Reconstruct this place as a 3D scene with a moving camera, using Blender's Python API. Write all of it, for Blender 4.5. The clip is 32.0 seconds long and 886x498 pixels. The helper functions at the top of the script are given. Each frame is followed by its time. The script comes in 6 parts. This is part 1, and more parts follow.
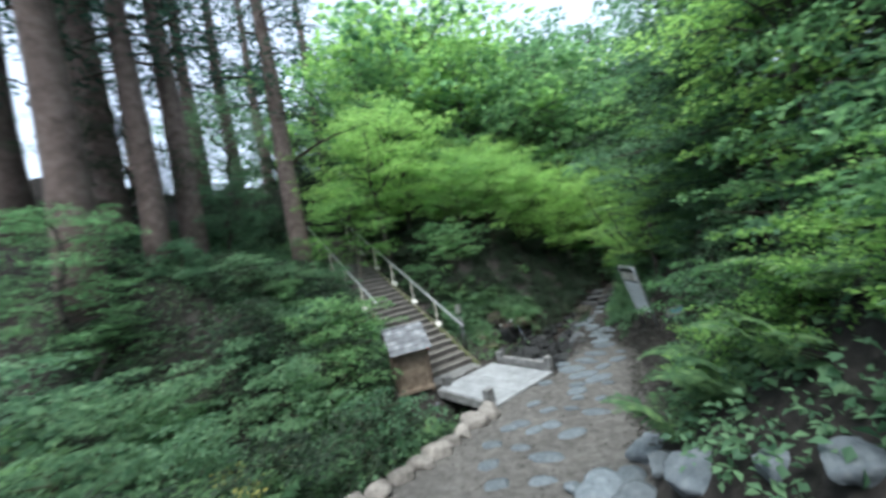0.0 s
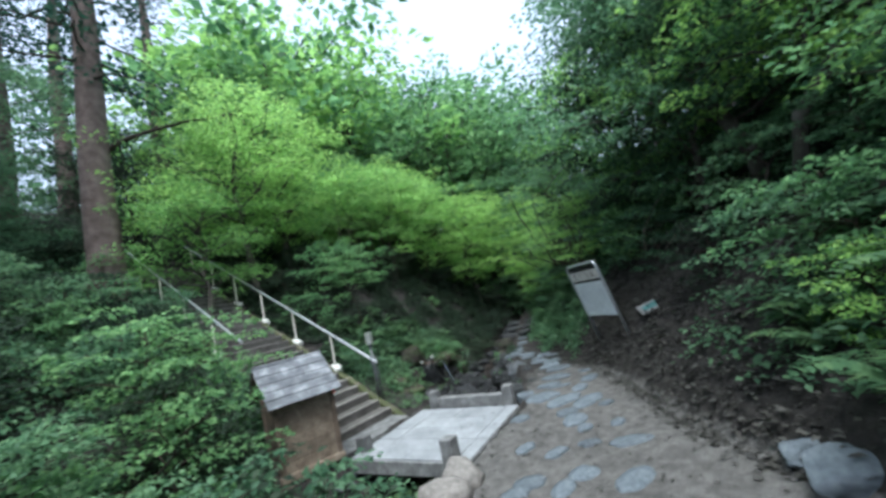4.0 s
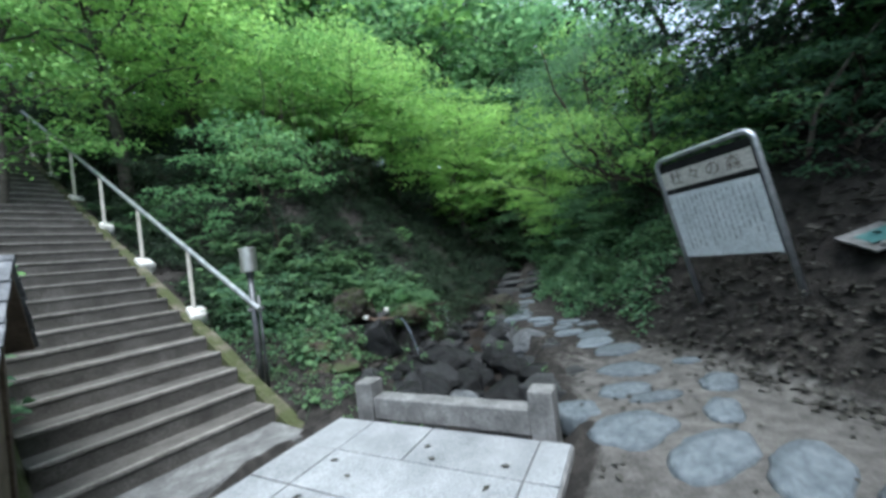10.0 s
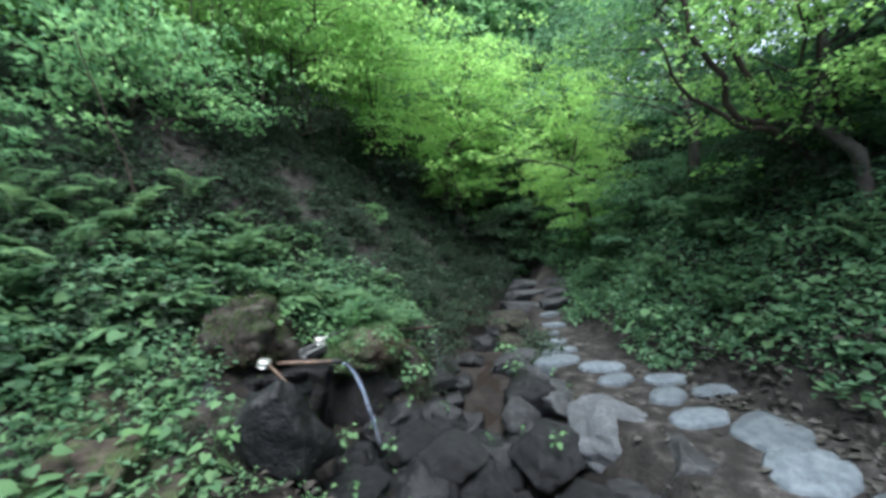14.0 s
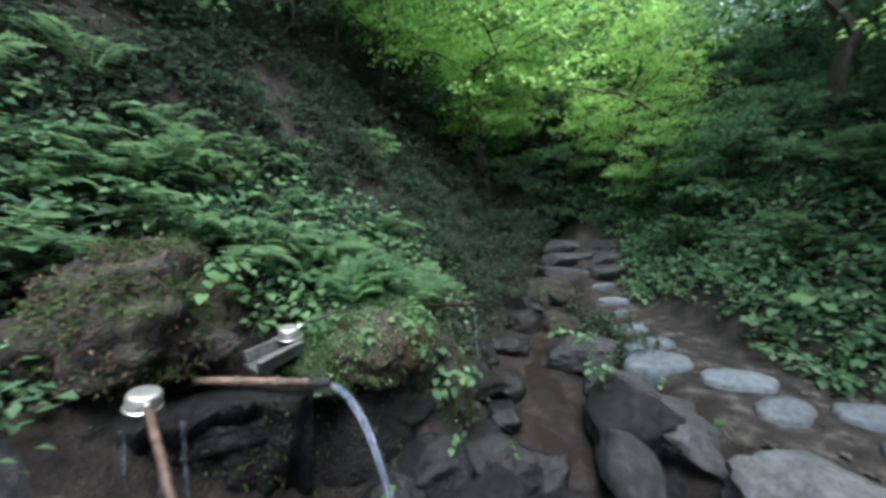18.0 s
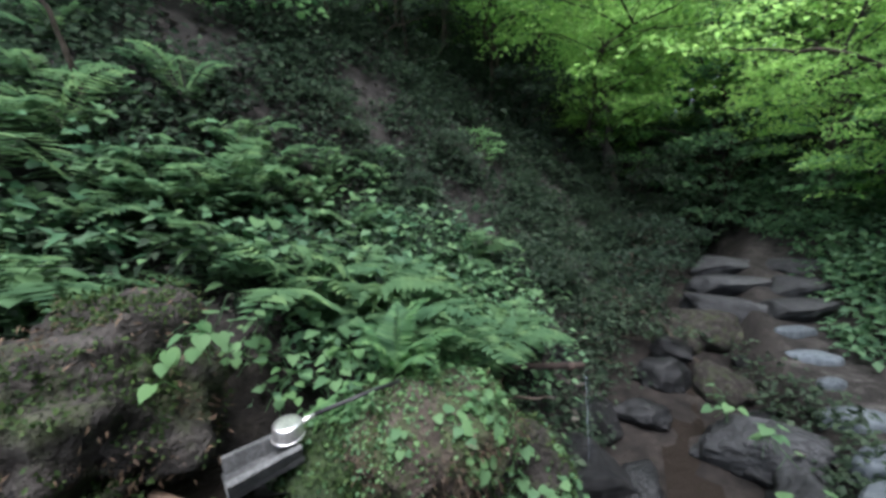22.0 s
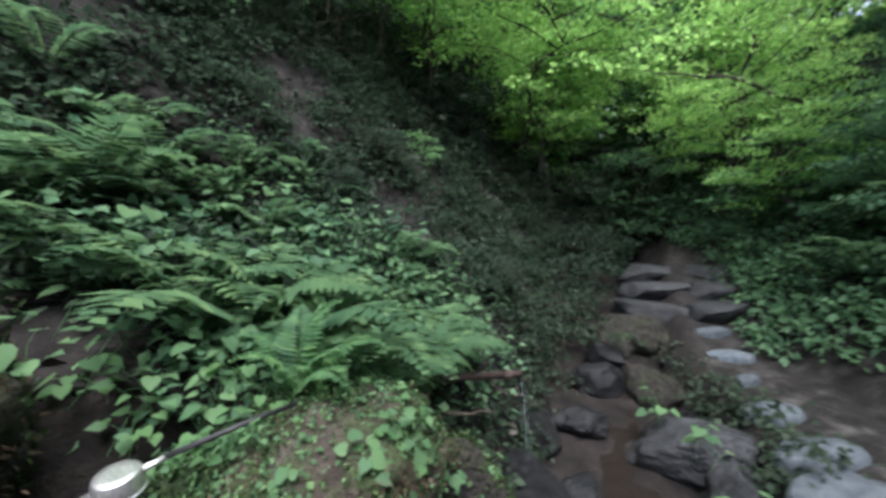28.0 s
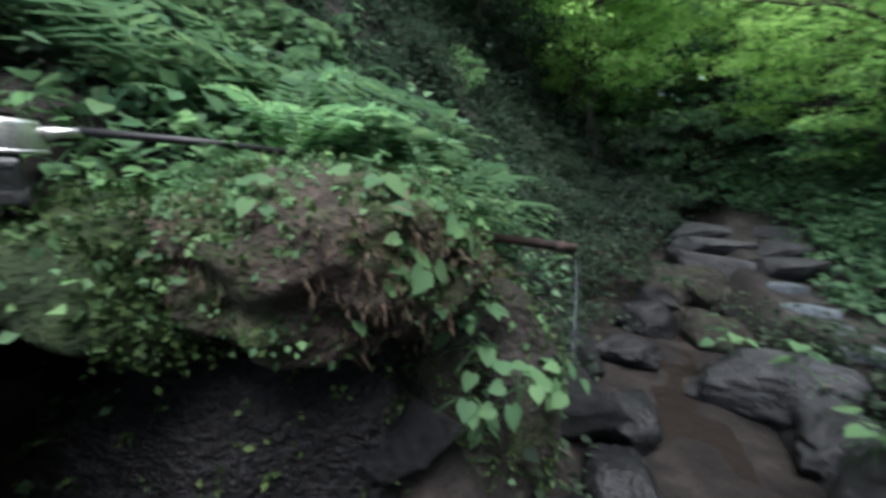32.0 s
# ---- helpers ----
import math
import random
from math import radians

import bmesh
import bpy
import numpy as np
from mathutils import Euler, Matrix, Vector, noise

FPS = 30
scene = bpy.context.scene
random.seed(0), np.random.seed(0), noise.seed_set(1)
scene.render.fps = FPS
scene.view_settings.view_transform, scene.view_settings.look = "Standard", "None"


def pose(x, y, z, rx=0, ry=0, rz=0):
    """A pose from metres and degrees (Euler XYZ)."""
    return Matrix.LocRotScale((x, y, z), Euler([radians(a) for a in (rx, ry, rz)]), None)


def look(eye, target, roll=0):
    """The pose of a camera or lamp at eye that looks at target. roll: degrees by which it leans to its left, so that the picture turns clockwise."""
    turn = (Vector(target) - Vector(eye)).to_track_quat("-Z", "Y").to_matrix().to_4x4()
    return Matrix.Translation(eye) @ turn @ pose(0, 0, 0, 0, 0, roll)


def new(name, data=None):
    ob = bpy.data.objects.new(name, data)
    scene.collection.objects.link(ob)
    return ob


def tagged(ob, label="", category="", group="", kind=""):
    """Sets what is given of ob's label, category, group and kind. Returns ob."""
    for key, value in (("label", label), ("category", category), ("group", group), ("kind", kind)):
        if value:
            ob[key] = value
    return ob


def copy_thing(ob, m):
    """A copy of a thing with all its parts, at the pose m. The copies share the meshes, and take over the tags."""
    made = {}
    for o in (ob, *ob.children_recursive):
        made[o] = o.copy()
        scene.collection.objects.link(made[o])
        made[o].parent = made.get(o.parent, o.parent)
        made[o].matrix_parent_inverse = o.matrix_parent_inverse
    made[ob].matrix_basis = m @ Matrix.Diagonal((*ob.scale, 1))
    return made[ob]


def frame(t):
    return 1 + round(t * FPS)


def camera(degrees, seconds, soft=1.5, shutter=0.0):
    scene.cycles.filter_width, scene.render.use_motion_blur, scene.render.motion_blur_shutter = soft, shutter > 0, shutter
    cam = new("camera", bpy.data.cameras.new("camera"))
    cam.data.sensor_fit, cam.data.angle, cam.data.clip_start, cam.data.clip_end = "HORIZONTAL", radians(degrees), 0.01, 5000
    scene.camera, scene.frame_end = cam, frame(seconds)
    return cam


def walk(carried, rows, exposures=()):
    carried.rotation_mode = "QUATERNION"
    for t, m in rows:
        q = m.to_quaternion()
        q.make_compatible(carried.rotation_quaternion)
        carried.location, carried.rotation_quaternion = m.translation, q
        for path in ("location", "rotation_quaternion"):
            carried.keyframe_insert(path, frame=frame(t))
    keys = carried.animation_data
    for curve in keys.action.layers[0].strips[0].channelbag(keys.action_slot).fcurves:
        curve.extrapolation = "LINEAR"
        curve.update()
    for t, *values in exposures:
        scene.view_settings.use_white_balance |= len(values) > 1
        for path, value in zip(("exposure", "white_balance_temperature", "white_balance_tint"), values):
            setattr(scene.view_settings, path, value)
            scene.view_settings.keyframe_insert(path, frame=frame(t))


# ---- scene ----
cam = camera(100.5, 32.0, soft=3.3, shutter=0.5)
PATH = [
    (0, (-0.367, -0.702, 3.466), (-0.315, 1.297, 3.499), -10.5),
    (0.5, (-0.547, -0.356, 3.296), (-0.201, 1.613, 3.365), -12.5),
    (1, (-0.715, 0.015, 3.081), (-0.449, 1.988, 3.267), -11.4),
    (1.5, (-0.884, 0.386, 2.959), (-0.510, 2.340, 3.170), -11.1),
    (2, (-1.048, 0.780, 2.803), (-0.630, 2.717, 3.068), -12.6),
    (2.5, (-1.198, 1.254, 2.644), (-0.772, 3.186, 2.937), -12.5),
    (3, (-1.331, 1.709, 2.486), (-0.810, 3.616, 2.790), -13.4),
    (3.5, (-1.334, 2.146, 2.307), (-0.732, 4.034, 2.576), -11.7),
    (4, (-1.361, 2.533, 2.175), (-0.586, 4.358, 2.437), -12.5),
    (4.5, (-1.338, 2.901, 2.088), (-0.566, 4.719, 2.402), -10.4),
    (6.5, (-0.962, 4.467, 1.696), (-0.187, 6.287, 1.986), -9.7),
    (7, (-0.783, 4.805, 1.691), (-0.025, 6.633, 1.978), -9.7),
    (7.5, (-0.587, 5.142, 1.656), (0.164, 6.983, 1.869), -7.8),
    (8, (-0.444, 5.461, 1.606), (0.367, 7.269, 1.879), -9.7),
    (8.5, (-0.288, 5.770, 1.547), (0.465, 7.616, 1.711), -7.1),
    (9, (-0.086, 6.083, 1.501), (0.778, 7.884, 1.594), -6.0),
    (9.5, (0.114, 6.386, 1.448), (1.069, 8.142, 1.520), -7.3),
    (10, (0.326, 6.703, 1.425), (1.161, 8.520, 1.465), -7.1),
    (10.5, (0.501, 7.038, 1.422), (1.325, 8.854, 1.576), -5.7),
    (11, (0.673, 7.377, 1.387), (1.476, 9.205, 1.505), -8.0),
    (11.5, (0.842, 7.735, 1.387), (1.528, 9.613, 1.428), -6.7),
    (12, (0.967, 8.128, 1.342), (1.751, 9.962, 1.489), -7.6),
    (12.5, (1.120, 8.525, 1.317), (1.875, 10.369, 1.493), -7.5),
    (13, (1.271, 8.867, 1.347), (1.923, 10.755, 1.457), -5.6),
    (13.5, (1.332, 9.231, 1.356), (2.133, 11.061, 1.456), -5.3),
    (14, (1.465, 9.555, 1.318), (2.390, 11.328, 1.349), -3.4),
    (14.5, (1.419, 9.781, 1.303), (2.411, 11.517, 1.295), 0.2),
    (16.5, (1.205, 10.708, 1.245), (2.199, 12.443, 1.197), -1.7),
    (17, (1.402, 10.835, 1.207), (2.368, 12.584, 1.118), -1.4),
    (17.5, (1.626, 10.939, 1.198), (2.555, 12.705, 1.062), -2.0),
    (18, (1.805, 11.100, 1.179), (2.737, 12.859, 0.981), -0.3),
    (18.5, (1.950, 11.384, 1.195), (2.688, 13.238, 1.071), -2.8),
    (19, (2.053, 11.524, 1.230), (2.495, 13.464, 1.031), -3.5),
    (19.5, (2.177, 11.594, 1.271), (2.479, 13.558, 1.041), -3.2),
    (20, (2.233, 11.619, 1.303), (2.538, 13.583, 1.079), -1.9),
    (20.5, (2.246, 11.645, 1.307), (2.576, 13.604, 1.083), -0.4),
    (21, (2.249, 11.654, 1.318), (2.584, 13.613, 1.099), -0.5),
    (21.5, (2.247, 11.658, 1.319), (2.578, 13.619, 1.110), -0.8),
    (22, (2.237, 11.661, 1.319), (2.567, 13.624, 1.116), -0.7),
    (22.5, (2.244, 11.652, 1.319), (2.641, 13.601, 1.101), -0.4),
    (23, (2.257, 11.639, 1.312), (2.796, 13.552, 1.087), 0.2),
    (23.5, (2.255, 11.637, 1.300), (2.900, 13.516, 1.075), -0.3),
    (24, (2.260, 11.632, 1.296), (3.026, 13.465, 1.062), -0.5),
    (24.5, (2.266, 11.628, 1.298), (3.102, 13.433, 1.093), -1.6),
    (26.5, (2.331, 11.613, 1.322), (3.237, 13.391, 1.180), -1.2),
    (27, (2.335, 11.649, 1.366), (3.178, 13.452, 1.173), 1.8),
    (27.5, (2.389, 11.729, 1.306), (3.149, 13.571, 1.135), 3.4),
    (28, (2.363, 11.848, 1.214), (2.992, 13.743, 1.090), -0.0),
    (28.5, (2.332, 11.960, 1.122), (2.734, 13.915, 0.992), -0.8),
    (29, (2.271, 12.068, 0.941), (2.386, 14.060, 0.811), -0.8),
    (29.5, (2.261, 12.121, 0.803), (2.222, 14.116, 0.668), -1.6),
    (30, (2.284, 12.151, 0.697), (1.984, 14.126, 0.610), -0.5),
    (30.5, (2.303, 12.176, 0.642), (2.070, 14.160, 0.545), 1.5),
    (31, (2.339, 12.181, 0.610), (2.227, 14.170, 0.434), 3.8),
    (31.5, (2.387, 12.174, 0.616), (2.483, 14.164, 0.436), 5.4),
    (32, (2.421, 12.128, 0.609), (2.912, 14.056, 0.396), 4.5),
]
walk(cam, [(t, look(eye, target, roll)) for t, eye, target, roll in PATH], exposures=[(0, 1.68, 5950, 7), (3, 1.62, 5750, 7), (9, 1.6, 5650, 7), (12, 2.18, 5650, 7), (14, 2.22, 5750, 10), (17, 2.15, 5850, 12), (20, 2.02, 5850, 13), (24, 2.02, 5900, 18), (28, 2.02, 5900, 18), (30, 1.88, 5850, 14), (32, 1.84, 5850, 14)])

# ---- world and sun: an overcast sky over a wooded ravine ----
world = bpy.data.worlds.new("overcast_sky")
scene.world = world
world.use_nodes = True
wn, wl = world.node_tree.nodes, world.node_tree.links
sky = wn.new("ShaderNodeTexSky")
sky.sky_type, sky.sun_disc = "NISHITA", False
sky.sun_elevation, sky.sun_rotation = radians(68), radians(197)
sky.air_density, sky.dust_density, sky.ozone_density = 1.0, 5.0, 0.6
wn["Background"].inputs["Strength"].default_value = 0.15
cloud = wn.new("ShaderNodeMix")
cloud.data_type = "RGBA"
cloud.inputs[0].default_value = 0.6
cloud.inputs[7].default_value = (3.3, 3.5, 3.8, 1)
wl.new(sky.outputs[0], cloud.inputs[6])
wl.new(cloud.outputs[2], wn["Background"].inputs["Color"])
sun = new("sun", bpy.data.lights.new("sun", "SUN"))
sun.data.energy, sun.data.angle, sun.data.color = 2.1, radians(35), (1.0, 0.97, 0.92)
sun.matrix_world = look((-6.5, -21, 54), (0, 0, 0))


# ---- materials ----
def material(name, rough=0.8, metal=0.0, spec=0.4):
    m = bpy.data.materials.new(name)
    m.use_nodes = True
    b = m.node_tree.nodes["Principled BSDF"]
    b.inputs["Roughness"].default_value, b.inputs["Metallic"].default_value = rough, metal
    b.inputs["Specular IOR Level"].default_value = spec
    return m, m.node_tree.nodes, m.node_tree.links, b


def ramp(nodes, links, source, stops):
    r = nodes.new("ShaderNodeValToRGB")
    while len(r.color_ramp.elements) < len(stops):
        r.color_ramp.elements.new(0.5)
    for e, (p, c) in zip(r.color_ramp.elements, stops):
        e.position, e.color = p, (*c, 1)
    links.new(source, r.inputs[0])
    return r.outputs[0]


def noise_tex(nodes, links, scale, detail=6.0, rough=0.6, coords="Object"):
    c = nodes.new("ShaderNodeTexCoord")
    n = nodes.new("ShaderNodeTexNoise")
    n.inputs["Scale"].default_value, n.inputs["Detail"].default_value, n.inputs["Roughness"].default_value = scale, detail, rough
    links.new(c.outputs[coords], n.inputs["Vector"])
    return n.outputs["Fac"]


def mix(nodes, links, fac, a, b, kind="MIX"):
    m = nodes.new("ShaderNodeMix")
    m.data_type, m.blend_type = "RGBA", kind
    if isinstance(fac, float):
        m.inputs[0].default_value = fac
    else:
        links.new(fac, m.inputs[0])
    for s, v in ((6, a), (7, b)):
        if isinstance(v, tuple):
            m.inputs[s].default_value = (*v, 1)
        else:
            links.new(v, m.inputs[s])
    return m.outputs[2]


def bump(nodes, links, bsdf, height, strength, dist):
    b = nodes.new("ShaderNodeBump")
    b.inputs["Strength"].default_value, b.inputs["Distance"].default_value = strength, dist
    links.new(height, b.inputs["Height"])
    links.new(b.outputs[0], bsdf.inputs["Normal"])


def surface(name, dark, mid, light, scale=6.0, fine=60.0, rough=0.85, relief=0.01, metal=0.0, moss=None, moss_at=(0.5, 0.62), spec=0.3, vary=0.25):
    """A weathered surface: blotches at one scale, grain at a finer one, and moss in patches where it is asked for."""
    m, n, l, b = material(name, rough, metal, spec)
    big, small = noise_tex(n, l, scale), noise_tex(n, l, fine, 4)
    col = ramp(n, l, big, [(0.3, dark), (0.5, mid), (0.72, light)])
    grain = ramp(n, l, small, [(0.3, (0.55, 0.55, 0.55)), (0.65, (1.2, 1.2, 1.2))])
    col = mix(n, l, 0.8, col, grain, "MULTIPLY")
    info = n.new("ShaderNodeObjectInfo")
    tone = ramp(n, l, info.outputs["Random"], [(0.0, (1 - vary,) * 3), (1.0, (1 + vary * 0.6,) * 3)])
    col = mix(n, l, 1.0, col, tone, "MULTIPLY")
    if moss:
        patch = ramp(n, l, noise_tex(n, l, scale * 0.7, 8, 0.7), [(moss_at[0], (0, 0, 0)), (moss_at[1], (1, 1, 1))])
        green = ramp(n, l, noise_tex(n, l, fine * 1.3, 3), [(0.35, tuple(c * 0.5 for c in moss)), (0.7, moss)])
        col = mix(n, l, patch, col, green)
    l.new(col, b.inputs["Base Color"])
    if relief:
        both = n.new("ShaderNodeMath")
        both.operation = "ADD"
        l.new(big, both.inputs[0])
        l.new(small, both.inputs[1])
        bump(n, l, b, both.outputs[0], 0.9, relief)
    return m


def foliage(name, dark, mid, light, shine=0.35, through_light=0.4):
    """Leaves: every leaf and every plant of its own tone; light comes through the blade."""
    m, n, l, b = material(name, 0.6, 0.0, shine)
    geo, info = n.new("ShaderNodeNewGeometry"), n.new("ShaderNodeObjectInfo")
    col = ramp(n, l, geo.outputs["Random Per Island"], [(0.0, dark), (0.5, mid), (1.0, light)])
    tone = ramp(n, l, info.outputs["Random"], [(0.0, (0.72, 0.78, 0.75)), (1.0, (1.2, 1.15, 1.0))])
    col = mix(n, l, 1.0, col, tone, "MULTIPLY")
    l.new(col, b.inputs["Base Color"])
    t = n.new("ShaderNodeBsdfTranslucent")
    warm = mix(n, l, 1.0, col, (1.2, 1.2, 1.22), "MULTIPLY")
    l.new(warm, t.inputs["Color"])
    s = n.new("ShaderNodeMixShader")
    s.inputs[0].default_value = through_light
    l.new(b.outputs[0], s.inputs[1])
    l.new(t.outputs[0], s.inputs[2])
    l.new(s.outputs[0], n["Material Output"].inputs["Surface"])
    return m


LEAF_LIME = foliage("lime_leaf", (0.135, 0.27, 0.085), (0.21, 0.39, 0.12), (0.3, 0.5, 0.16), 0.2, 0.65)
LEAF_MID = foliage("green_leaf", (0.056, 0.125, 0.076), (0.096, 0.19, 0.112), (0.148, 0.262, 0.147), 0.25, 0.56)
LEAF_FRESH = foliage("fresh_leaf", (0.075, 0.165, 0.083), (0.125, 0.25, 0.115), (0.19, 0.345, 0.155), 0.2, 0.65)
# a dark leaf green, lowered further so the colour carries the hollow's shade
LEAF_DARK_SHADED = foliage("dark_shaded_leaf", (0.016, 0.029, 0.02), (0.029, 0.049, 0.034), (0.051, 0.079, 0.053), 0.15, 0.5)
LEAF_NEEDLE = foliage("cedar_needle", (0.02, 0.055, 0.042), (0.034, 0.08, 0.058), (0.055, 0.115, 0.075), 0.2, 0.45)
LEAF_FERN = foliage("fern_leaf", (0.05, 0.106, 0.056), (0.082, 0.156, 0.078), (0.128, 0.215, 0.1), 0.15, 0.46)
LEAF_HERB = foliage("herb_leaf", (0.054, 0.115, 0.064), (0.09, 0.172, 0.088), (0.14, 0.245, 0.115), 0.15, 0.45)
LEAF_LITTER = foliage("dead_leaf", (0.022, 0.02, 0.018), (0.045, 0.041, 0.037), (0.085, 0.078, 0.071), 0.2, 0.05)
LEAF_YELLOW = foliage("yellowed_leaf", (0.028, 0.055, 0.034), (0.06, 0.1, 0.05), (0.34, 0.32, 0.07))
MOSS_TUFT = foliage("moss_tuft", (0.02, 0.038, 0.014), (0.04, 0.068, 0.024), (0.072, 0.11, 0.038), 0.1, 0.3)
ROOTLET = foliage("brown_rootlet", (0.04, 0.028, 0.02), (0.07, 0.05, 0.038), (0.115, 0.088, 0.068), 0.1, 0.1)
BARK = surface("cedar_bark", (0.075, 0.057, 0.05), (0.135, 0.105, 0.092), (0.21, 0.17, 0.15), 3, 40, 0.95, 0.03)
BARK_GREY = surface("grey_bark", (0.03, 0.027, 0.023), (0.06, 0.055, 0.046), (0.105, 0.098, 0.084), 5, 50, 0.9, 0.02)
TWIG = surface("twig_bark", (0.025, 0.02, 0.014), (0.045, 0.036, 0.026), (0.08, 0.066, 0.05), 8, 60, 0.9, 0.005)
# wet stone, both blackened past wetness for the shade under boulder and mound
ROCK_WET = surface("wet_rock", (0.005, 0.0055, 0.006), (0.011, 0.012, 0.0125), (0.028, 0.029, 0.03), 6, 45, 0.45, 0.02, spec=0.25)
ROCK_SOAKED_SHADED = surface("soaked_shaded_rock", (0.003, 0.003, 0.0034), (0.0065, 0.0065, 0.007), (0.015, 0.015, 0.016), 9, 55, 0.42, 0.03, spec=0.2)
ROCK_GREY = surface("grey_stone", (0.042, 0.047, 0.051), (0.075, 0.082, 0.087), (0.13, 0.139, 0.145), 4, 40, 0.8, 0.015)
ROCK_MOSS = surface("mossy_rock", (0.015, 0.013, 0.011), (0.034, 0.03, 0.0255), (0.085, 0.077, 0.068), 6, 45, 0.9, 0.06, moss=(0.058, 0.078, 0.028), moss_at=(0.48, 0.64))
EDGE_STONE = surface("pale_edge_stone", (0.13, 0.122, 0.11), (0.2, 0.188, 0.17), (0.29, 0.275, 0.25), 4, 40, 0.85, 0.012)
ROCK_DRY = surface("dark_grey_rock", (0.012, 0.013, 0.0138), (0.026, 0.0282, 0.0292), (0.057, 0.06, 0.061), 4, 40, 0.7, 0.025)
ROCK_EARTH = surface("root_bound_earth", (0.02, 0.016, 0.012), (0.05, 0.039, 0.03), (0.105, 0.086, 0.071), 9, 45, 0.95, 0.05, moss=(0.055, 0.085, 0.028), moss_at=(0.46, 0.62))
MOSS_DEEP = surface("deep_moss", (0.016, 0.03, 0.012), (0.036, 0.06, 0.022), (0.07, 0.105, 0.036), 9, 90, 1.0, 0.03)
RUST = surface("rusty_iron", (0.014, 0.01, 0.008), (0.03, 0.021, 0.017), (0.065, 0.046, 0.036), 14, 90, 0.85, 0.003)
ROOT = surface("pale_root", (0.1, 0.085, 0.07), (0.17, 0.15, 0.125), (0.26, 0.235, 0.2), 8, 50, 0.9, 0.006)
SLAB = surface("blue_grey_slab", (0.06, 0.076, 0.087), (0.1, 0.12, 0.134), (0.15, 0.172, 0.186), 3, 50, 0.7, 0.008)
CONCRETE = surface("pale_concrete", (0.14, 0.152, 0.158), (0.2, 0.213, 0.22), (0.26, 0.274, 0.28), 2.2, 70, 0.85, 0.004, vary=0.08)
CURB_STONE = surface("curb_stone", (0.07, 0.072, 0.07), (0.12, 0.122, 0.12), (0.2, 0.203, 0.2), 6, 60, 0.85, 0.006)
STEP_STONE = surface("brown_step", (0.049, 0.046, 0.042), (0.078, 0.074, 0.067), (0.116, 0.11, 0.102), 4, 60, 0.9, 0.008, vary=0.12)
STEP_EDGE = surface("worn_step_edge", (0.105, 0.1, 0.09), (0.165, 0.158, 0.145), (0.235, 0.226, 0.21), 5, 60, 0.85, 0.004, vary=0.12)
STRINGER = surface("mossy_stringer", (0.065, 0.058, 0.043), (0.105, 0.095, 0.072), (0.17, 0.157, 0.125), 4, 50, 0.95, 0.012, moss=(0.06, 0.072, 0.028), moss_at=(0.4, 0.54))
WHITE_BLOCK = surface("white_block", (0.32, 0.32, 0.3), (0.58, 0.58, 0.55), (0.74, 0.74, 0.71), 7, 60, 0.8, 0.006)
GALV = surface("galvanised_tube", (0.3, 0.33, 0.35), (0.45, 0.48, 0.5), (0.6, 0.63, 0.65), 9, 80, 0.38, 0.0, metal=0.75, spec=0.5, vary=0.08)
POST_PAINT = surface("cream_post_paint", (0.38, 0.36, 0.31), (0.56, 0.54, 0.48), (0.68, 0.66, 0.6), 9, 70, 0.55, 0.001, vary=0.1)
STEEL = surface("stainless_steel", (0.56, 0.56, 0.55), (0.7, 0.7, 0.68), (0.8, 0.8, 0.78), 12, 120, 0.36, 0.0, metal=0.9, spec=0.5, vary=0.03)
DARK_STEEL = surface("dark_steel", (0.05, 0.055, 0.06), (0.09, 0.095, 0.1), (0.15, 0.155, 0.16), 10, 90, 0.45, 0.0, metal=0.6)
BLACK = surface("black_grip", (0.01, 0.01, 0.011), (0.016, 0.016, 0.018), (0.03, 0.03, 0.03), 12, 90, 0.5, 0.0)
WOOD = surface("weathered_plank", (0.095, 0.073, 0.053), (0.165, 0.13, 0.096), (0.24, 0.197, 0.15), 5, 45, 0.85, 0.006, vary=0.2)
WOOD_DARK = surface("dark_timber", (0.055, 0.04, 0.03), (0.1, 0.075, 0.055), (0.15, 0.115, 0.085), 6, 50, 0.85, 0.004)
SHINGLE = surface("slate_shingle", (0.055, 0.06, 0.067), (0.1, 0.108, 0.118), (0.26, 0.275, 0.29), 4.5, 60, 0.6, 0.006, vary=0.15)
BAMBOO = surface("bamboo", (0.022, 0.016, 0.013), (0.07, 0.046, 0.033), (0.15, 0.105, 0.075), 13, 60, 0.55, 0.002)
TROUGH_STONE = surface("grey_trough", (0.03, 0.032, 0.032), (0.06, 0.063, 0.062), (0.115, 0.119, 0.117), 14, 90, 0.8, 0.006)
BOARD = surface("white_sign_panel", (0.5, 0.55, 0.56), (0.62, 0.67, 0.68), (0.7, 0.74, 0.74), 3, 60, 0.5, 0.0, vary=0.03)
BOARD_WARM = surface("cream_sign_panel", (0.4, 0.39, 0.35), (0.52, 0.51, 0.46), (0.6, 0.59, 0.54), 4, 60, 0.55, 0.0, vary=0.03)
INK = surface("faded_ink", (0.25, 0.28, 0.29), (0.36, 0.395, 0.405), (0.46, 0.5, 0.51), 20, 90, 0.7, 0.0)
INK_BROWN = surface("brown_lettering", (0.1, 0.085, 0.07), (0.15, 0.13, 0.11), (0.22, 0.2, 0.17), 20, 90, 0.7, 0.0)
TEAL = surface("teal_panel", (0.03, 0.1, 0.1), (0.05, 0.15, 0.15), (0.09, 0.2, 0.195), 6, 60, 0.6, 0.0)
RED = surface("red_paint", (0.28, 0.04, 0.03), (0.4, 0.06, 0.05), (0.5, 0.1, 0.08), 9, 60, 0.6, 0.0)


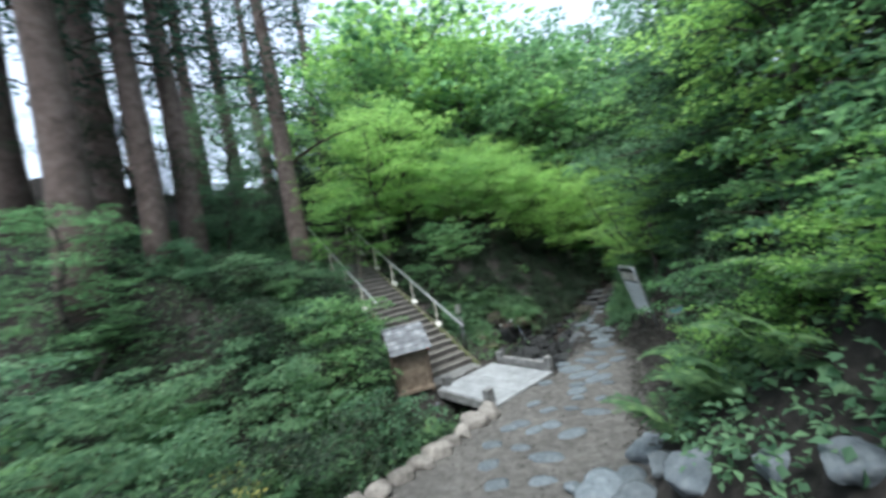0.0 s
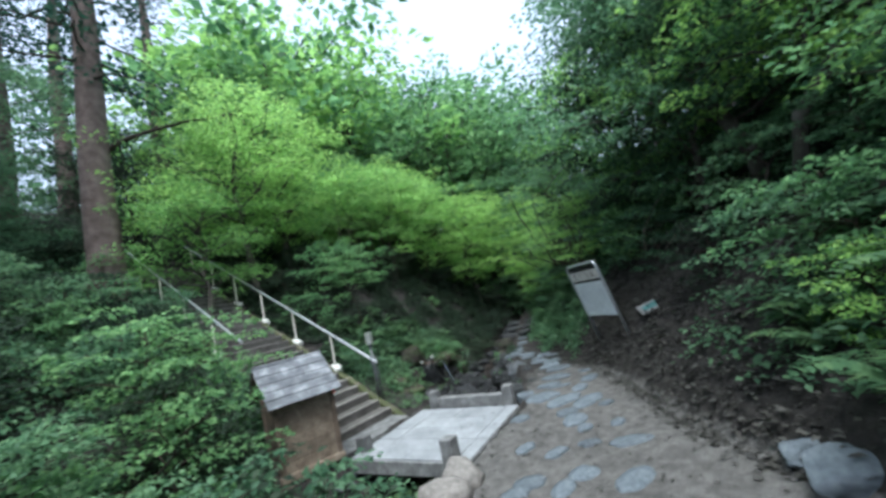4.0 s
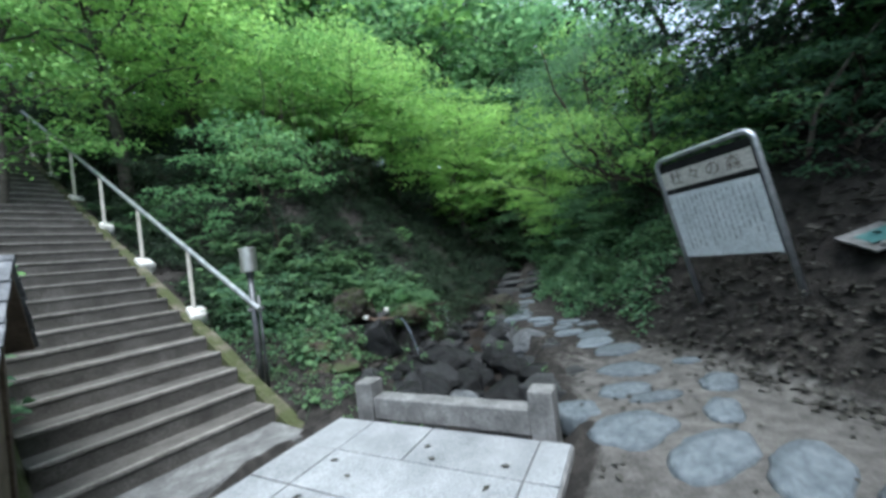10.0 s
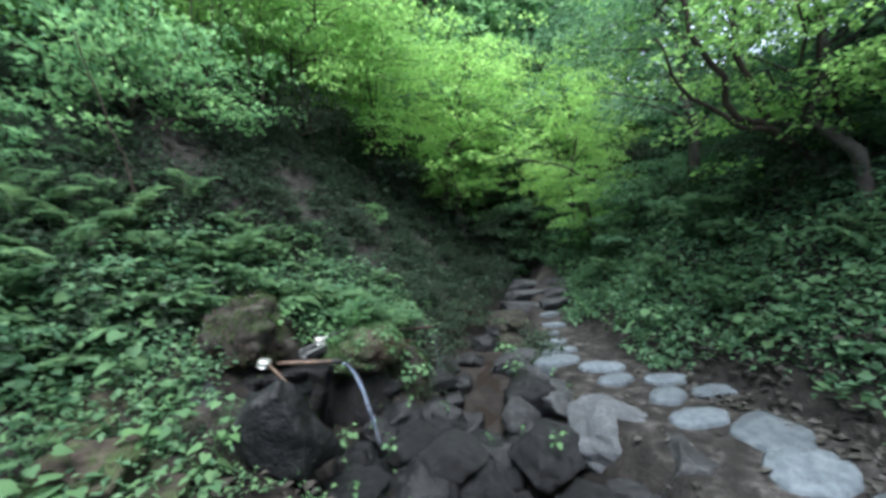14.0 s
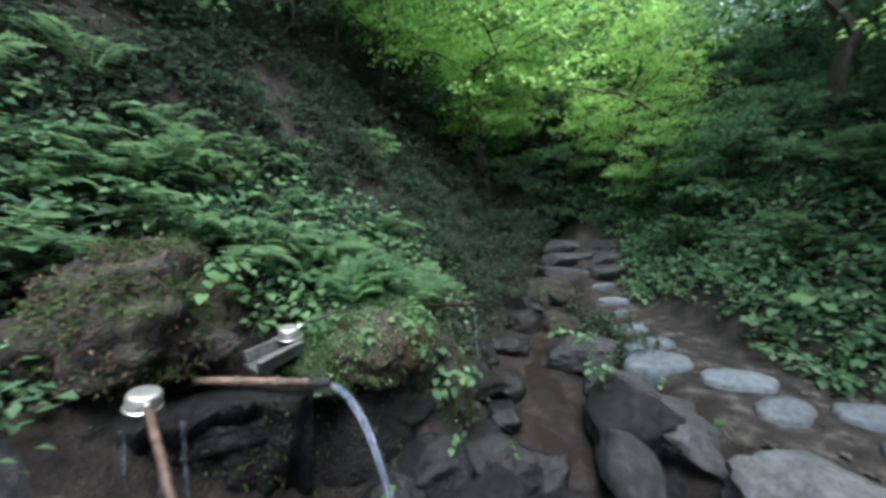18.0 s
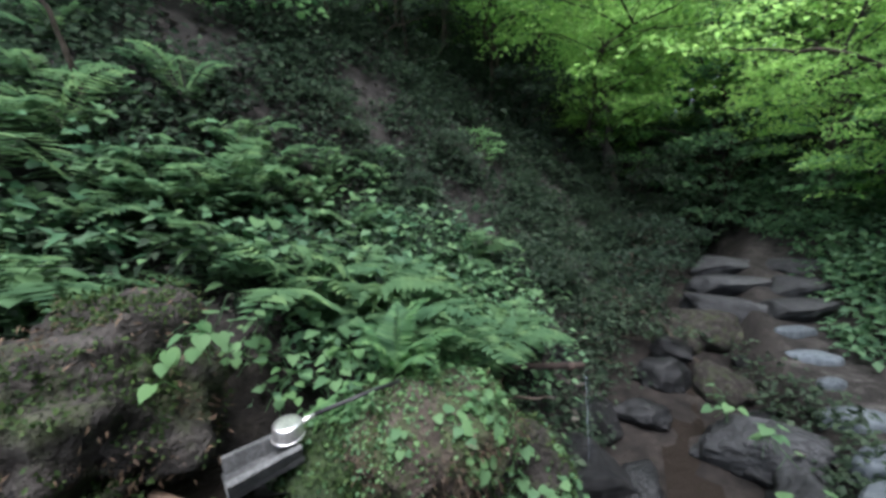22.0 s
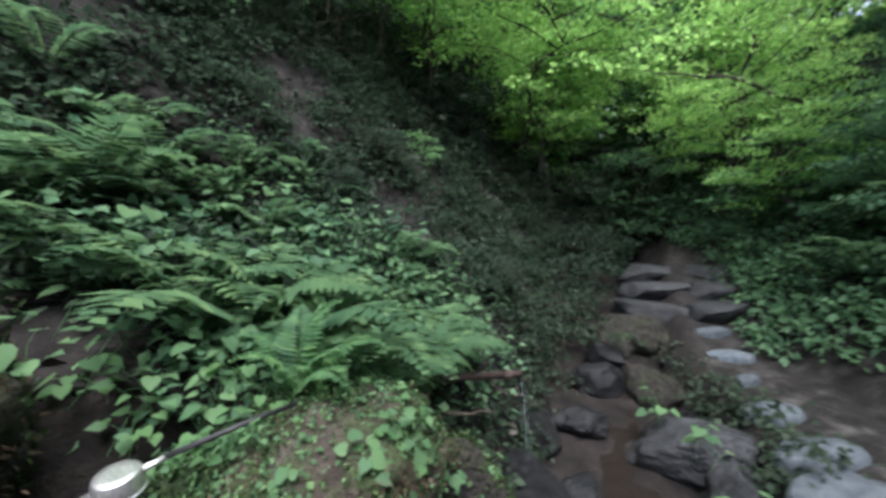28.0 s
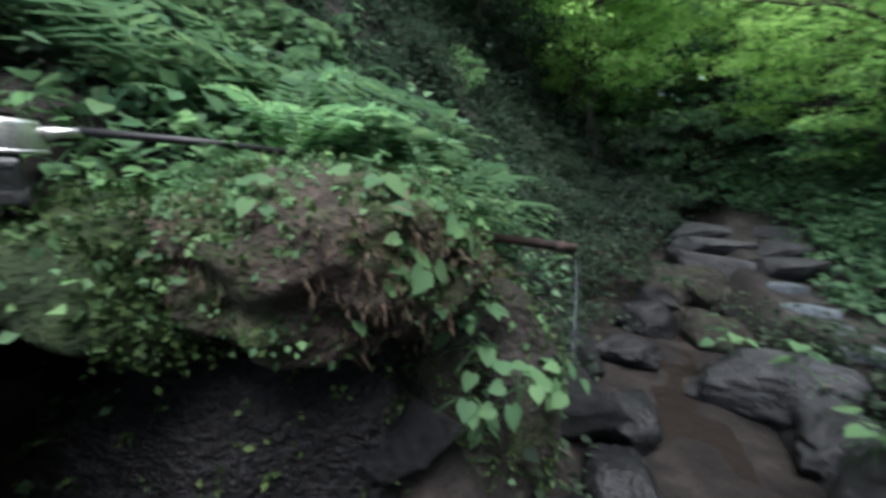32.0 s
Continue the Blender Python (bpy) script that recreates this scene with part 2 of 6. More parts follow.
def water_material(name, tint, rough, clear):
    m, n, l, b = material(name, rough, 0.0, 0.3)
    b.inputs["Base Color"].default_value = (*tint, 1)
    b.inputs["Transmission Weight"].default_value, b.inputs["IOR"].default_value = clear, 1.18
    bump(n, l, b, noise_tex(n, l, 11, 4), 0.9, 0.03)
    return m


WATER = water_material("stream_water", (0.014, 0.0115, 0.0095), 0.3, 0.0)
WATER.node_tree.nodes["Principled BSDF"].inputs["IOR"].default_value = 1.12
WATER.node_tree.nodes["Principled BSDF"].inputs["Specular IOR Level"].default_value = 0.1
WATER_JET = water_material("falling_water", (0.8, 0.88, 1.0), 0.1, 0.95)
# opaque white that paints highlights onto the clear falling water
GLINT_WHITE = surface("white_water_glint", (0.3, 0.34, 0.42), (0.48, 0.53, 0.62), (0.68, 0.73, 0.82), 25, 90, 0.25, 0.004, spec=0.5)


def ground_material():
    """Humus with leaf litter; where feet have trodden, pale sandy soil; along the water, black mud."""
    m, n, l, b = material("forest_floor", 0.95, 0.0, 0.2)
    att = n.new("ShaderNodeAttribute")
    att.attribute_name = "trodden"
    big, mid_, fine = noise_tex(n, l, 0.9), noise_tex(n, l, 7), noise_tex(n, l, 55, 5)
    humus = ramp(n, l, mid_, [(0.3, (0.013, 0.0122, 0.011)), (0.5, (0.027, 0.025, 0.0225)), (0.7, (0.053, 0.049, 0.044))])
    sand = ramp(n, l, mid_, [(0.3, (0.07, 0.068, 0.063)), (0.5, (0.108, 0.105, 0.098)), (0.72, (0.158, 0.154, 0.145))])
    edge = n.new("ShaderNodeMath")
    edge.operation = "ADD"
    l.new(att.outputs["Fac"], edge.inputs[0])
    spread = n.new("ShaderNodeMath")
    spread.operation, spread.inputs[1].default_value = "MULTIPLY_ADD", 0.7
    spread.inputs[2].default_value = -0.35
    l.new(mid_, spread.inputs[0])
    l.new(spread.outputs[0], edge.inputs[1])
    mask = ramp(n, l, edge.outputs[0], [(0.38, (0, 0, 0)), (0.62, (1, 1, 1))])
    col = mix(n, l, mask, humus, sand)
    wet = n.new("ShaderNodeAttribute")
    wet.attribute_name = "damp"
    mud = ramp(n, l, mid_, [(0.3, (0.0075, 0.0066, 0.0058)), (0.5, (0.016, 0.0137, 0.0118)), (0.7, (0.034, 0.029, 0.0245))])
    col = mix(n, l, wet.outputs["Fac"], col, mud)
    grain = ramp(n, l, fine, [(0.3, (0.55, 0.55, 0.55)), (0.68, (1.25, 1.25, 1.25))])
    col = mix(n, l, 0.85, col, grain, "MULTIPLY")
    tone = ramp(n, l, big, [(0.3, (0.75, 0.75, 0.75)), (0.7, (1.15, 1.15, 1.15))])
    col = mix(n, l, 0.8, col, tone, "MULTIPLY")
    l.new(col, b.inputs["Base Color"])
    both = n.new("ShaderNodeMath")
    both.operation = "ADD"
    l.new(mid_, both.inputs[0])
    l.new(fine, both.inputs[1])
    bump(n, l, b, both.outputs[0], 1.0, 0.03)
    return m


GROUND = ground_material()


# ---- helpers for meshes ----
def solid(name, verts, faces, mat, parent=None, smooth=False, label=""):
    me = bpy.data.meshes.new(name)
    me.from_pydata([tuple(v) for v in verts], [], [tuple(f) for f in faces])
    me.materials.append(mat)
    if smooth:
        me.polygons.foreach_set("use_smooth", [True] * len(me.polygons))
    me.update()
    ob = new(name, me)
    ob.parent = parent
    if label:
        tagged(ob, label)
    return ob


def part(name, bm, mat, parent=None, label="", smooth=False):
    me = bpy.data.meshes.new(name)
    bm.to_mesh(me)
    bm.free()
    me.materials.append(mat)
    if smooth:
        me.polygons.foreach_set("use_smooth", [True] * len(me.polygons))
    ob = new(name, me)
    ob.parent = parent
    if label:
        tagged(ob, label)
    return ob


def block(size, m=Matrix(), bevel=0.01, rough=0.0, cuts=0, seed=0):
    """A bevelled block, its faces uneven by rough metres."""
    bm = bmesh.new()
    bmesh.ops.create_cube(bm, size=1)
    bmesh.ops.scale(bm, vec=size, verts=bm.verts)
    if cuts:
        bmesh.ops.subdivide_edges(bm, edges=bm.edges[:], cuts=cuts, use_grid_fill=True)
    if bevel:
        sharp = [e for e in bm.edges if len(e.link_faces) == 2 and e.calc_face_angle(0) > 0.5]
        bmesh.ops.bevel(bm, geom=sharp, offset=bevel, segments=2, affect="EDGES", profile=0.6)
    if rough:
        for v in bm.verts:
            v.co += noise.noise_vector(v.co * 4 + Vector((seed * 3.1, seed, 0))) * rough
    bmesh.ops.transform(bm, matrix=m, verts=bm.verts)
    return bm


def tube(points, radii, sides=10, cap=True):
    """A round bar along points, with its radius at each."""
    bm = bmesh.new()
    pts = [Vector(p) for p in points]
    rings = []
    for i, p in enumerate(pts):
        a = (pts[min(i + 1, len(pts) - 1)] - pts[max(i - 1, 0)]).normalized()
        side = a.cross(Vector((0, 0, 1)) if abs(a.z) < 0.9 else Vector((1, 0, 0))).normalized()
        up = side.cross(a)
        r = radii[i] if hasattr(radii, "__len__") else radii
        rings.append([bm.verts.new(p + (side * math.cos(k * math.tau / sides) + up * math.sin(k * math.tau / sides)) * r) for k in range(sides)])
    for a, b in zip(rings, rings[1:]):
        for k in range(sides):
            bm.faces.new((a[k], a[(k + 1) % sides], b[(k + 1) % sides], b[k]))
    if cap:
        bm.faces.new(rings[0])
        bm.faces.new(rings[-1][::-1])
    bmesh.ops.recalc_face_normals(bm, faces=bm.faces)
    return bm


def lathe(profile, sides=28):
    """A turned shape from pairs of radius and height."""
    bm = bmesh.new()
    rings = [[bm.verts.new((r * math.cos(k * math.tau / sides), r * math.sin(k * math.tau / sides), z)) for k in range(sides)] for r, z in profile]
    for a, b in zip(rings, rings[1:]):
        for k in range(sides):
            bm.faces.new((a[k], a[(k + 1) % sides], b[(k + 1) % sides], b[k]))
    bm.faces.new(rings[0][::-1])
    bm.faces.new(rings[-1])
    return bm


def empty(name, m, label, category, group="", kind=""):
    ob = new(name)
    ob.empty_display_size = 0.1
    ob.matrix_world = m
    return tagged(ob, label, category, group, kind)


# ---- the lie of the land (metres; the bridge deck is at zero) ----
TRAIL_FALL = ((-60, 12), (-6, 2.9), (-0.7, 1.95), (0.8, 1.35), (2.5, 0.7), (4.5, 0.2), (6.2, 0.02), (12, 0.02), (14, 0.06), (14.7, 0.3), (15.7, 0.75), (17.5, 1.3), (24, 4.0), (60, 18))
RIGHT_EDGE = ((1.5, -60), (1.2, -6), (0.6, -1), (1.0, 2.5), (2.1, 4.5), (3.1, 6.3), (3.9, 7.8), (4.5, 9.3), (4.9, 11), (5.35, 12.4), (6.0, 13.8), (7.0, 15.2), (8.1, 16.6), (12.5, 22), (39, 60))
LEFT_EDGE = ((-2, -60), (-1.6, -6), (-1.5, -1), (-2.0, 1.5), (-2.5, 4.2), (-1.3, 5.5), (-0.3, 6.8), (0.4, 7.4), (2.25, 8.7), (2.95, 9.9), (3.5, 11.2), (3.9, 12.4), (4.55, 13.4), (5.6, 14.6), (7.0, 16.0), (10, 19), (38, 62))
STREAM = ((30, 42, 9.0), (9.0, 18.2, 1.2), (6.3, 16.2, 0.35), (5.2, 15.0, -0.04), (4.5, 14.1, -0.18), (3.7, 13.0, -0.3), (2.9, 11.6, -0.48), (1.6, 9.7, -0.7), (-0.25, 8.4, -0.9), (-2.6, 7.0, -1.15), (-6, 5.2, -1.7), (-12, 3, -2.6), (-60, -12, -9))
STAIR = Vector((0.18, 10.85, 0))
UP = Vector((-0.541, 0.841, 0))
ACROSS = Vector((0.841, 0.541, 0))
SLOPE = 0.536


def beside(line, x, y):
    """Signed distance from a line of points: positive on its left, going from first to last; and how far along it, in points."""
    best, sign, where = np.full(np.shape(x), 1e9), np.ones(np.shape(x)), np.zeros(np.shape(x))
    for i, (a, b) in enumerate(zip(line, line[1:])):
        dx, dy = b[0] - a[0], b[1] - a[1]
        k = np.clip(((x - a[0]) * dx + (y - a[1]) * dy) / (dx * dx + dy * dy), 0, 1)
        ex, ey = x - a[0] - k * dx, y - a[1] - k * dy
        d = np.hypot(ex, ey)
        near = d < best
        best = np.where(near, d, best)
        sign = np.where(near, np.sign(dx * (y - a[1]) - dy * (x - a[0])), sign)
        where = np.where(near, i + k, where)
    return best * sign, where


def soft_step(v, a, b):
    k = np.clip((v - a) / (b - a), 0, 1)
    return k * k * (3 - 2 * k)


def bumps(x, y):
    return 0.5 * np.sin(1.7 * x + 0.6 * y) * np.sin(1.3 * y - 0.5 * x + 1) + 0.3 * np.sin(3.9 * x - 1.1 * y + 2) * np.sin(4.3 * y + 0.7 * x) + 0.2 * np.sin(8.3 * x + 2.1 * y) * np.sin(7.7 * y - 3.1 * x + 0.4)


def land(x, y):
    """Height of the ground, and how trodden it is, at arrays of places."""
    x, y = np.asarray(x, float), np.asarray(y, float)
    trail = np.interp(y, *zip(*TRAIL_FALL))
    right, _ = beside(RIGHT_EDGE, x, y)
    left, _ = beside(LEFT_EDGE, x, y)
    right = -right
    up = (x - STAIR.x) * UP.x + (y - STAIR.y) * UP.y
    across = (x - STAIR.x) * ACROSS.x + (y - STAIR.y) * ACROSS.y
    bank_right = trail + 1.0 * np.clip(right, 0, 2.2) + 0.62 * np.clip(right - 2.2, 0, 40) + 0.15 * bumps(x, y) * np.clip(right, 0, 1)
    low = np.where(y < 9, trail, 0.02)
    wall = (1.45 * soft_step(up, 1.8, 4.1) - 1.1 * soft_step(up, 4.3, 7.5)) * soft_step(across, 1.0, 2.8)
    hill = 0.5 * np.clip(np.minimum(-across - 2.6, left - 1.2), 0, 40)
    bank_left = low + SLOPE * np.clip(up, 0, 34) * soft_step(left, 0.1, 0.9) + wall * soft_step(left, 0.5, 2.0) + hill + 0.12 * bumps(x, y) * np.clip(left - 0.3, 0, 1)
    share = soft_step(left, -0.1, 0.35)
    ground = np.where(right > 0, bank_right, trail) * (1 - share) + bank_left * share
    ground = ground + 0.012 * bumps(2 * x, 2 * y)
    off, where = beside(STREAM, x, y)
    bed = np.interp(where, range(len(STREAM)), [p[2] for p in STREAM])
    gully = bed + 1.25 * np.clip(np.abs(off) - 0.5, 0, 9) + 0.05 * bumps(2 * x + 1, 2 * y)
    ground = np.minimum(ground, gully)
    # the flight of steps and the deck lie on cut ground
    flight = np.maximum(SLOPE * up - 0.16, -0.06)
    in_flight = (across > -1.75) & (across < 0.12) & (up > -0.5) & (up < 12)
    ground = np.where(in_flight, np.minimum(ground, flight), ground)
    deck = (x - 0.55) * ACROSS.x + (y - 8.95) * ACROSS.y
    run = (x - 0.55) * UP.x + (y - 8.95) * UP.y
    ground = np.where((np.abs(deck) < 1.12) & (np.abs(run) < 1.16), np.minimum(ground, -0.07), ground)
    basin = np.hypot(x - 2.4, y - 12.05)
    ground = np.minimum(ground, -0.36 + 1.3 * np.clip(basin - 0.5, 0, 9))
    trodden = np.minimum(soft_step(-right, -0.35, 0.25), soft_step(-left, -0.15, 0.2)) * soft_step(np.abs(off), 0.5, 0.8)
    trodden = trodden * np.where(y > 14.2, 0.2, np.where(y > 10.6, 0.36, 1.0 - 0.62 * soft_step(y, 8.4, 10.6)))
    return ground, trodden


def land_z(x, y):
    return float(land(np.array([x]), np.array([y]))[0][0])


def spaced(lo, hi, step, far, growth=1.18):
    inner = list(np.arange(lo, hi + step / 2, step))
    s, a, b = step, lo, hi
    left_, right_ = [], []
    while a > -far:
        s *= growth
        a -= s
        b += s
        left_.append(a)
        right_.append(b)
    return np.array(left_[::-1] + inner + right_)


gx, gy = spaced(-4, 7.5, 0.11, 420), spaced(-1, 17, 0.11, 420)
X, Y = np.meshgrid(gx, gy)
Z, TROD = land(X, Y)
Z = np.where(np.hypot(X, Y - 8) > 60, np.minimum(Z, 22), Z)
rows_, cols_ = X.shape
idx = np.arange(rows_ * cols_).reshape(rows_, cols_)
quads = np.stack([idx[:-1, :-1], idx[:-1, 1:], idx[1:, 1:], idx[1:, :-1]], -1).reshape(-1, 4)
ground = solid("ground", np.stack([X, Y, Z], -1).reshape(-1, 3).tolist(), quads.tolist(), GROUND, smooth=True)
layer = ground.data.attributes.new("trodden", "FLOAT", "POINT")
layer.data.foreach_set("value", TROD.reshape(-1).astype(np.float32))
from_stream = np.abs(beside(STREAM, X, Y)[0])
DAMP = np.maximum(1 - soft_step(from_stream, 0.45, 1.05), 1 - soft_step(np.hypot(X - 1.9, Y - 12.2), 0.8, 1.5)) * soft_step(Y, 8.2, 9.2)
layer = ground.data.attributes.new("damp", "FLOAT", "POINT")
layer.data.foreach_set("value", DAMP.reshape(-1).astype(np.float32))
tagged(ground, "brown forest floor with leaf litter and a pale trodden path", "ground", kind="structure")


def water_strip():
    verts, faces = [], []
    pts = [Vector(p) for p in STREAM[3:11]]
    dense = []
    for a, b in zip(pts, pts[1:]):
        for k in range(12):
            dense.append(a.lerp(b, k / 12))
    for i, p in enumerate(dense):
        a = (dense[min(i + 1, len(dense) - 1)] - dense[max(i - 1, 0)]).normalized()
        side = Vector((-a.y, a.x, 0)).normalized()
        for k in range(7):
            q = p + side * (k / 3 - 1) * (0.14 if p.y > 9.5 else 0.36)
            verts.append((q.x, q.y, p.z + 0.006 + 0.012 * math.sin(9 * q.x + 5 * q.y)))
    for i in range(len(dense) - 1):
        for k in range(6):
            faces.append((i * 7 + k, i * 7 + k + 1, i * 7 + k + 8, i * 7 + k + 7))
    ob = solid("water", verts, faces, WATER, smooth=True)
    ob.visible_shadow = False
    return tagged(ob, "shallow clear stream over a brown stony bed", "stream", kind="structure")


water_strip()


# ---- footbridge ----
def frame_at(origin, axis_x, z=(0, 0, 1)):
    ax = Vector(axis_x).normalized()
    az = Vector(z).normalized()
    ay = az.cross(ax).normalized()
    az = ax.cross(ay)
    m = Matrix((ax, ay, az)).transposed().to_4x4()
    m.translation = Vector(origin)
    return m


def bridge():
    # local x runs along the kerbs from the trail to the flight of steps, local y upstream
    at = frame_at((0.62, 8.92, 0), (-0.62, 0.785, 0))
    top = empty("footbridge", at, "low pale concrete footbridge with stub posts over the stream", "bridge")
    inv = at.inverted()
    part("slab", block((2.18, 2.16, 0.2), Matrix.Translation((0.06, 0, -0.115)), 0.015, 0.004, 3), CURB_STONE, top, "stained concrete slab")
    rng = random.Random(4)
    y0 = -1.07
    strips = (0.5, 0.46, 0.45, 0.4, 0.3)
    for k, d in enumerate(strips):
        for x0, x1 in ((-1.02, -0.8), (-0.8, 0.72 if k % 2 else 0.1), (0.1, 0.72) if k % 2 == 0 else (9, 9), (0.72, 1.14)):
            if x0 > 5:
                continue
            panel = block((x1 - x0 - 0.012, d - 0.012, 0.05), Matrix.Translation(((x0 + x1) / 2, y0 + d / 2, -0.021 + rng.uniform(-0.003, 0.003))), 0.006, 0.002, 2, k + x0)
            part("paving_panel", panel, CONCRETE, top)
        y0 += d
    for spot, tall in (((2.08, 9.04), 0.33), ((1.03, 10.33), 0.33), ((0.26, 7.62), 0.33), ((-0.66, 9.28), 0.24)):
        p = inv @ Vector((*spot, 0))
        part("post", block((0.19, 0.19, tall + 0.2), Matrix.Translation((p.x, p.y, tall / 2 - 0.1)), 0.014, 0.006, 3, spot[0]), CURB_STONE, top, "square stub post of weathered stone")
    a, b = inv @ Vector((2.08, 9.04, 0)), inv @ Vector((1.03, 10.33, 0))
    c = (a + b) / 2
    part("kerb", block((abs(b.x - a.x) - 0.19, 0.17, 0.2), Matrix.Translation((c.x, c.y, 0.09)), 0.014, 0.006, 4, 2), CURB_STONE, top, "low stone kerb with a pale worn top")
    return top


bridge()
lr = np.random.default_rng(9)
deck_spots = np.stack([0.62 + lr.uniform(-0.9, 1.0, 16), 8.92 + lr.uniform(-0.7, 0.9, 16), np.full(16, 0.01)], 1)


apron = part("apron", block((1.75, 0.95, 0.12), frame_at((-0.52, 10.28, -0.052), ACROSS), 0.02, 0.012, 5, 3), CURB_STONE)
tagged(apron, "worn concrete apron between the bridge and the steps", "paving", kind="structure")


beside_bridge = part("slab", block((0.75, 0.5, 0.3), frame_at((2.86, 9.72, -0.16), (-0.5, 0.86, 0.02), (0.05, 0, 1)), 0.03, 0.03, 4, 6), ROCK_DRY)
tagged(beside_bridge, "dark rough stone slab between the bridge and the trail", "stone")


# ---- flight of steps ----
STEP_RISE, STEP_RUN, STEP_COUNT = 0.1665, 0.31, 33
stair_frame = frame_at(STAIR, ACROSS)
stairs = empty("staircase", stair_frame, "long flight of brown outdoor steps with mossy edges", "stairs")
rng = random.Random(8)
for i in range(STEP_COUNT):
    z = STEP_RISE * (i + 1)
    tread = block((1.6, STEP_RUN + 0.06, STEP_RISE + 0.06), Matrix.Translation((-0.8, STEP_RUN * (i + 0.5) + 0.03, z - STEP_RISE / 2 - 0.03)), 0.008, 0.005, 3, i)
    step = part("step", tread, STEP_STONE, stairs)
    edge = block((1.58, 0.055, 0.035), Matrix.Translation((-0.8, STEP_RUN * i + 0.018, z - 0.0135)), 0.008, 0.003, 3, i + 40)
    part("nosing", edge, STEP_EDGE, step, "pale worn step edge")
for side, at in (("right", 0.075), ("left", -1.675)):
    pts = [(at, STEP_RUN * k, STEP_RISE * k + 0.12) for k in range(-1, STEP_COUNT, 1)]
    bm = bmesh.new()
    rings = []
    for x, y, z in pts:
        w = 0.075 + 0.012 * noise.noise((x * 3, y * 1.7, z))
        hgt = z + 0.05 * noise.noise((y * 1.3, x, 4))
        rings.append([bm.verts.new(v) for v in ((x - w, y, hgt - 0.5), (x - w, y, hgt - 0.025), (x - w + 0.03, y, hgt), (x + w - 0.03, y, hgt), (x + w, y, hgt - 0.025), (x + w, y, hgt - 0.5))])
    for a, b in zip(rings, rings[1:]):
        for k in range(6):
            bm.faces.new((a[k], a[(k + 1) % 6], b[(k + 1) % 6], b[k]))
    bm.faces.new(rings[0][::-1])
    bm.faces.new(rings[-1])
    bmesh.ops.recalc_face_normals(bm, faces=bm.faces)
    part("stringer", bm, STRINGER, stairs, "moss-grown sloping edge beam")


def handrail(name, across, first, spots, label):
    """A tube on posts; spots: how far up the flight each post stands."""
    ob = empty(name, stair_frame, label, "handrail")
    line = lambda s: 0.92 + 0.555 * s
    part("rail", tube([(across, s, line(s)) for s in (first, first + 0.05, *spots, spots[-1] + 0.5)], 0.03, 12), GALV, ob, "grey galvanised tube")
    for s in spots:
        foot = SLOPE * s + 0.1
        part("post", tube([(across, s, foot), (across, s, line(s) - 0.02)], 0.024, 10), POST_PAINT, ob, "cream painted post")
        b = block((0.19, 0.27, 0.24), Matrix.Translation((across + 0.02, s, foot - 0.05)) @ Matrix.Rotation(0.45, 4, "X"), 0.05, 0.05, 3, s)
        part("footing", b, WHITE_BLOCK, ob, "white painted concrete footing")
    return ob


handrail("handrail", 0.15, 0.33, [1.82 + 1.47 * k for k in range(6)], "galvanised handrail on cream posts beside the steps")
handrail("handrail", -1.76, 2.3, [3.6 + 1.47 * k for k in range(5)], "galvanised handrail on the far side of the steps")


def lamp_pole():
    ob = empty("pole_lamp", Matrix.Translation((0.07, 11.33, 0.3)), "grey metal pole with a steel lamp head beside the handrail", "lamp")
    part("pole", tube([(0, 0, -0.2), (0, 0, 1.2)], 0.032, 12), DARK_STEEL, ob, "dark grey pole", True)
    part("brace", tube([(0.06, -0.03, -0.2), (0.06, -0.03, 0.95)], 0.016, 8), DARK_STEEL, ob, "", True)
    part("clamp", tube([(-0.06, -0.01, 0.8), (0.1, -0.02, 0.8)], 0.02, 8), DARK_STEEL, ob)
    part("neck", tube([(0, 0, 1.18), (0, 0, 1.26)], 0.045, 12), DARK_STEEL, ob)
    part("lamp_head", lathe([(0.07, 1.22), (0.085, 1.225), (0.085, 1.46), (0.09, 1.465), (0.09, 1.485), (0.02, 1.5)], 24), STEEL, ob, "brushed steel cylinder")


lamp_pole()


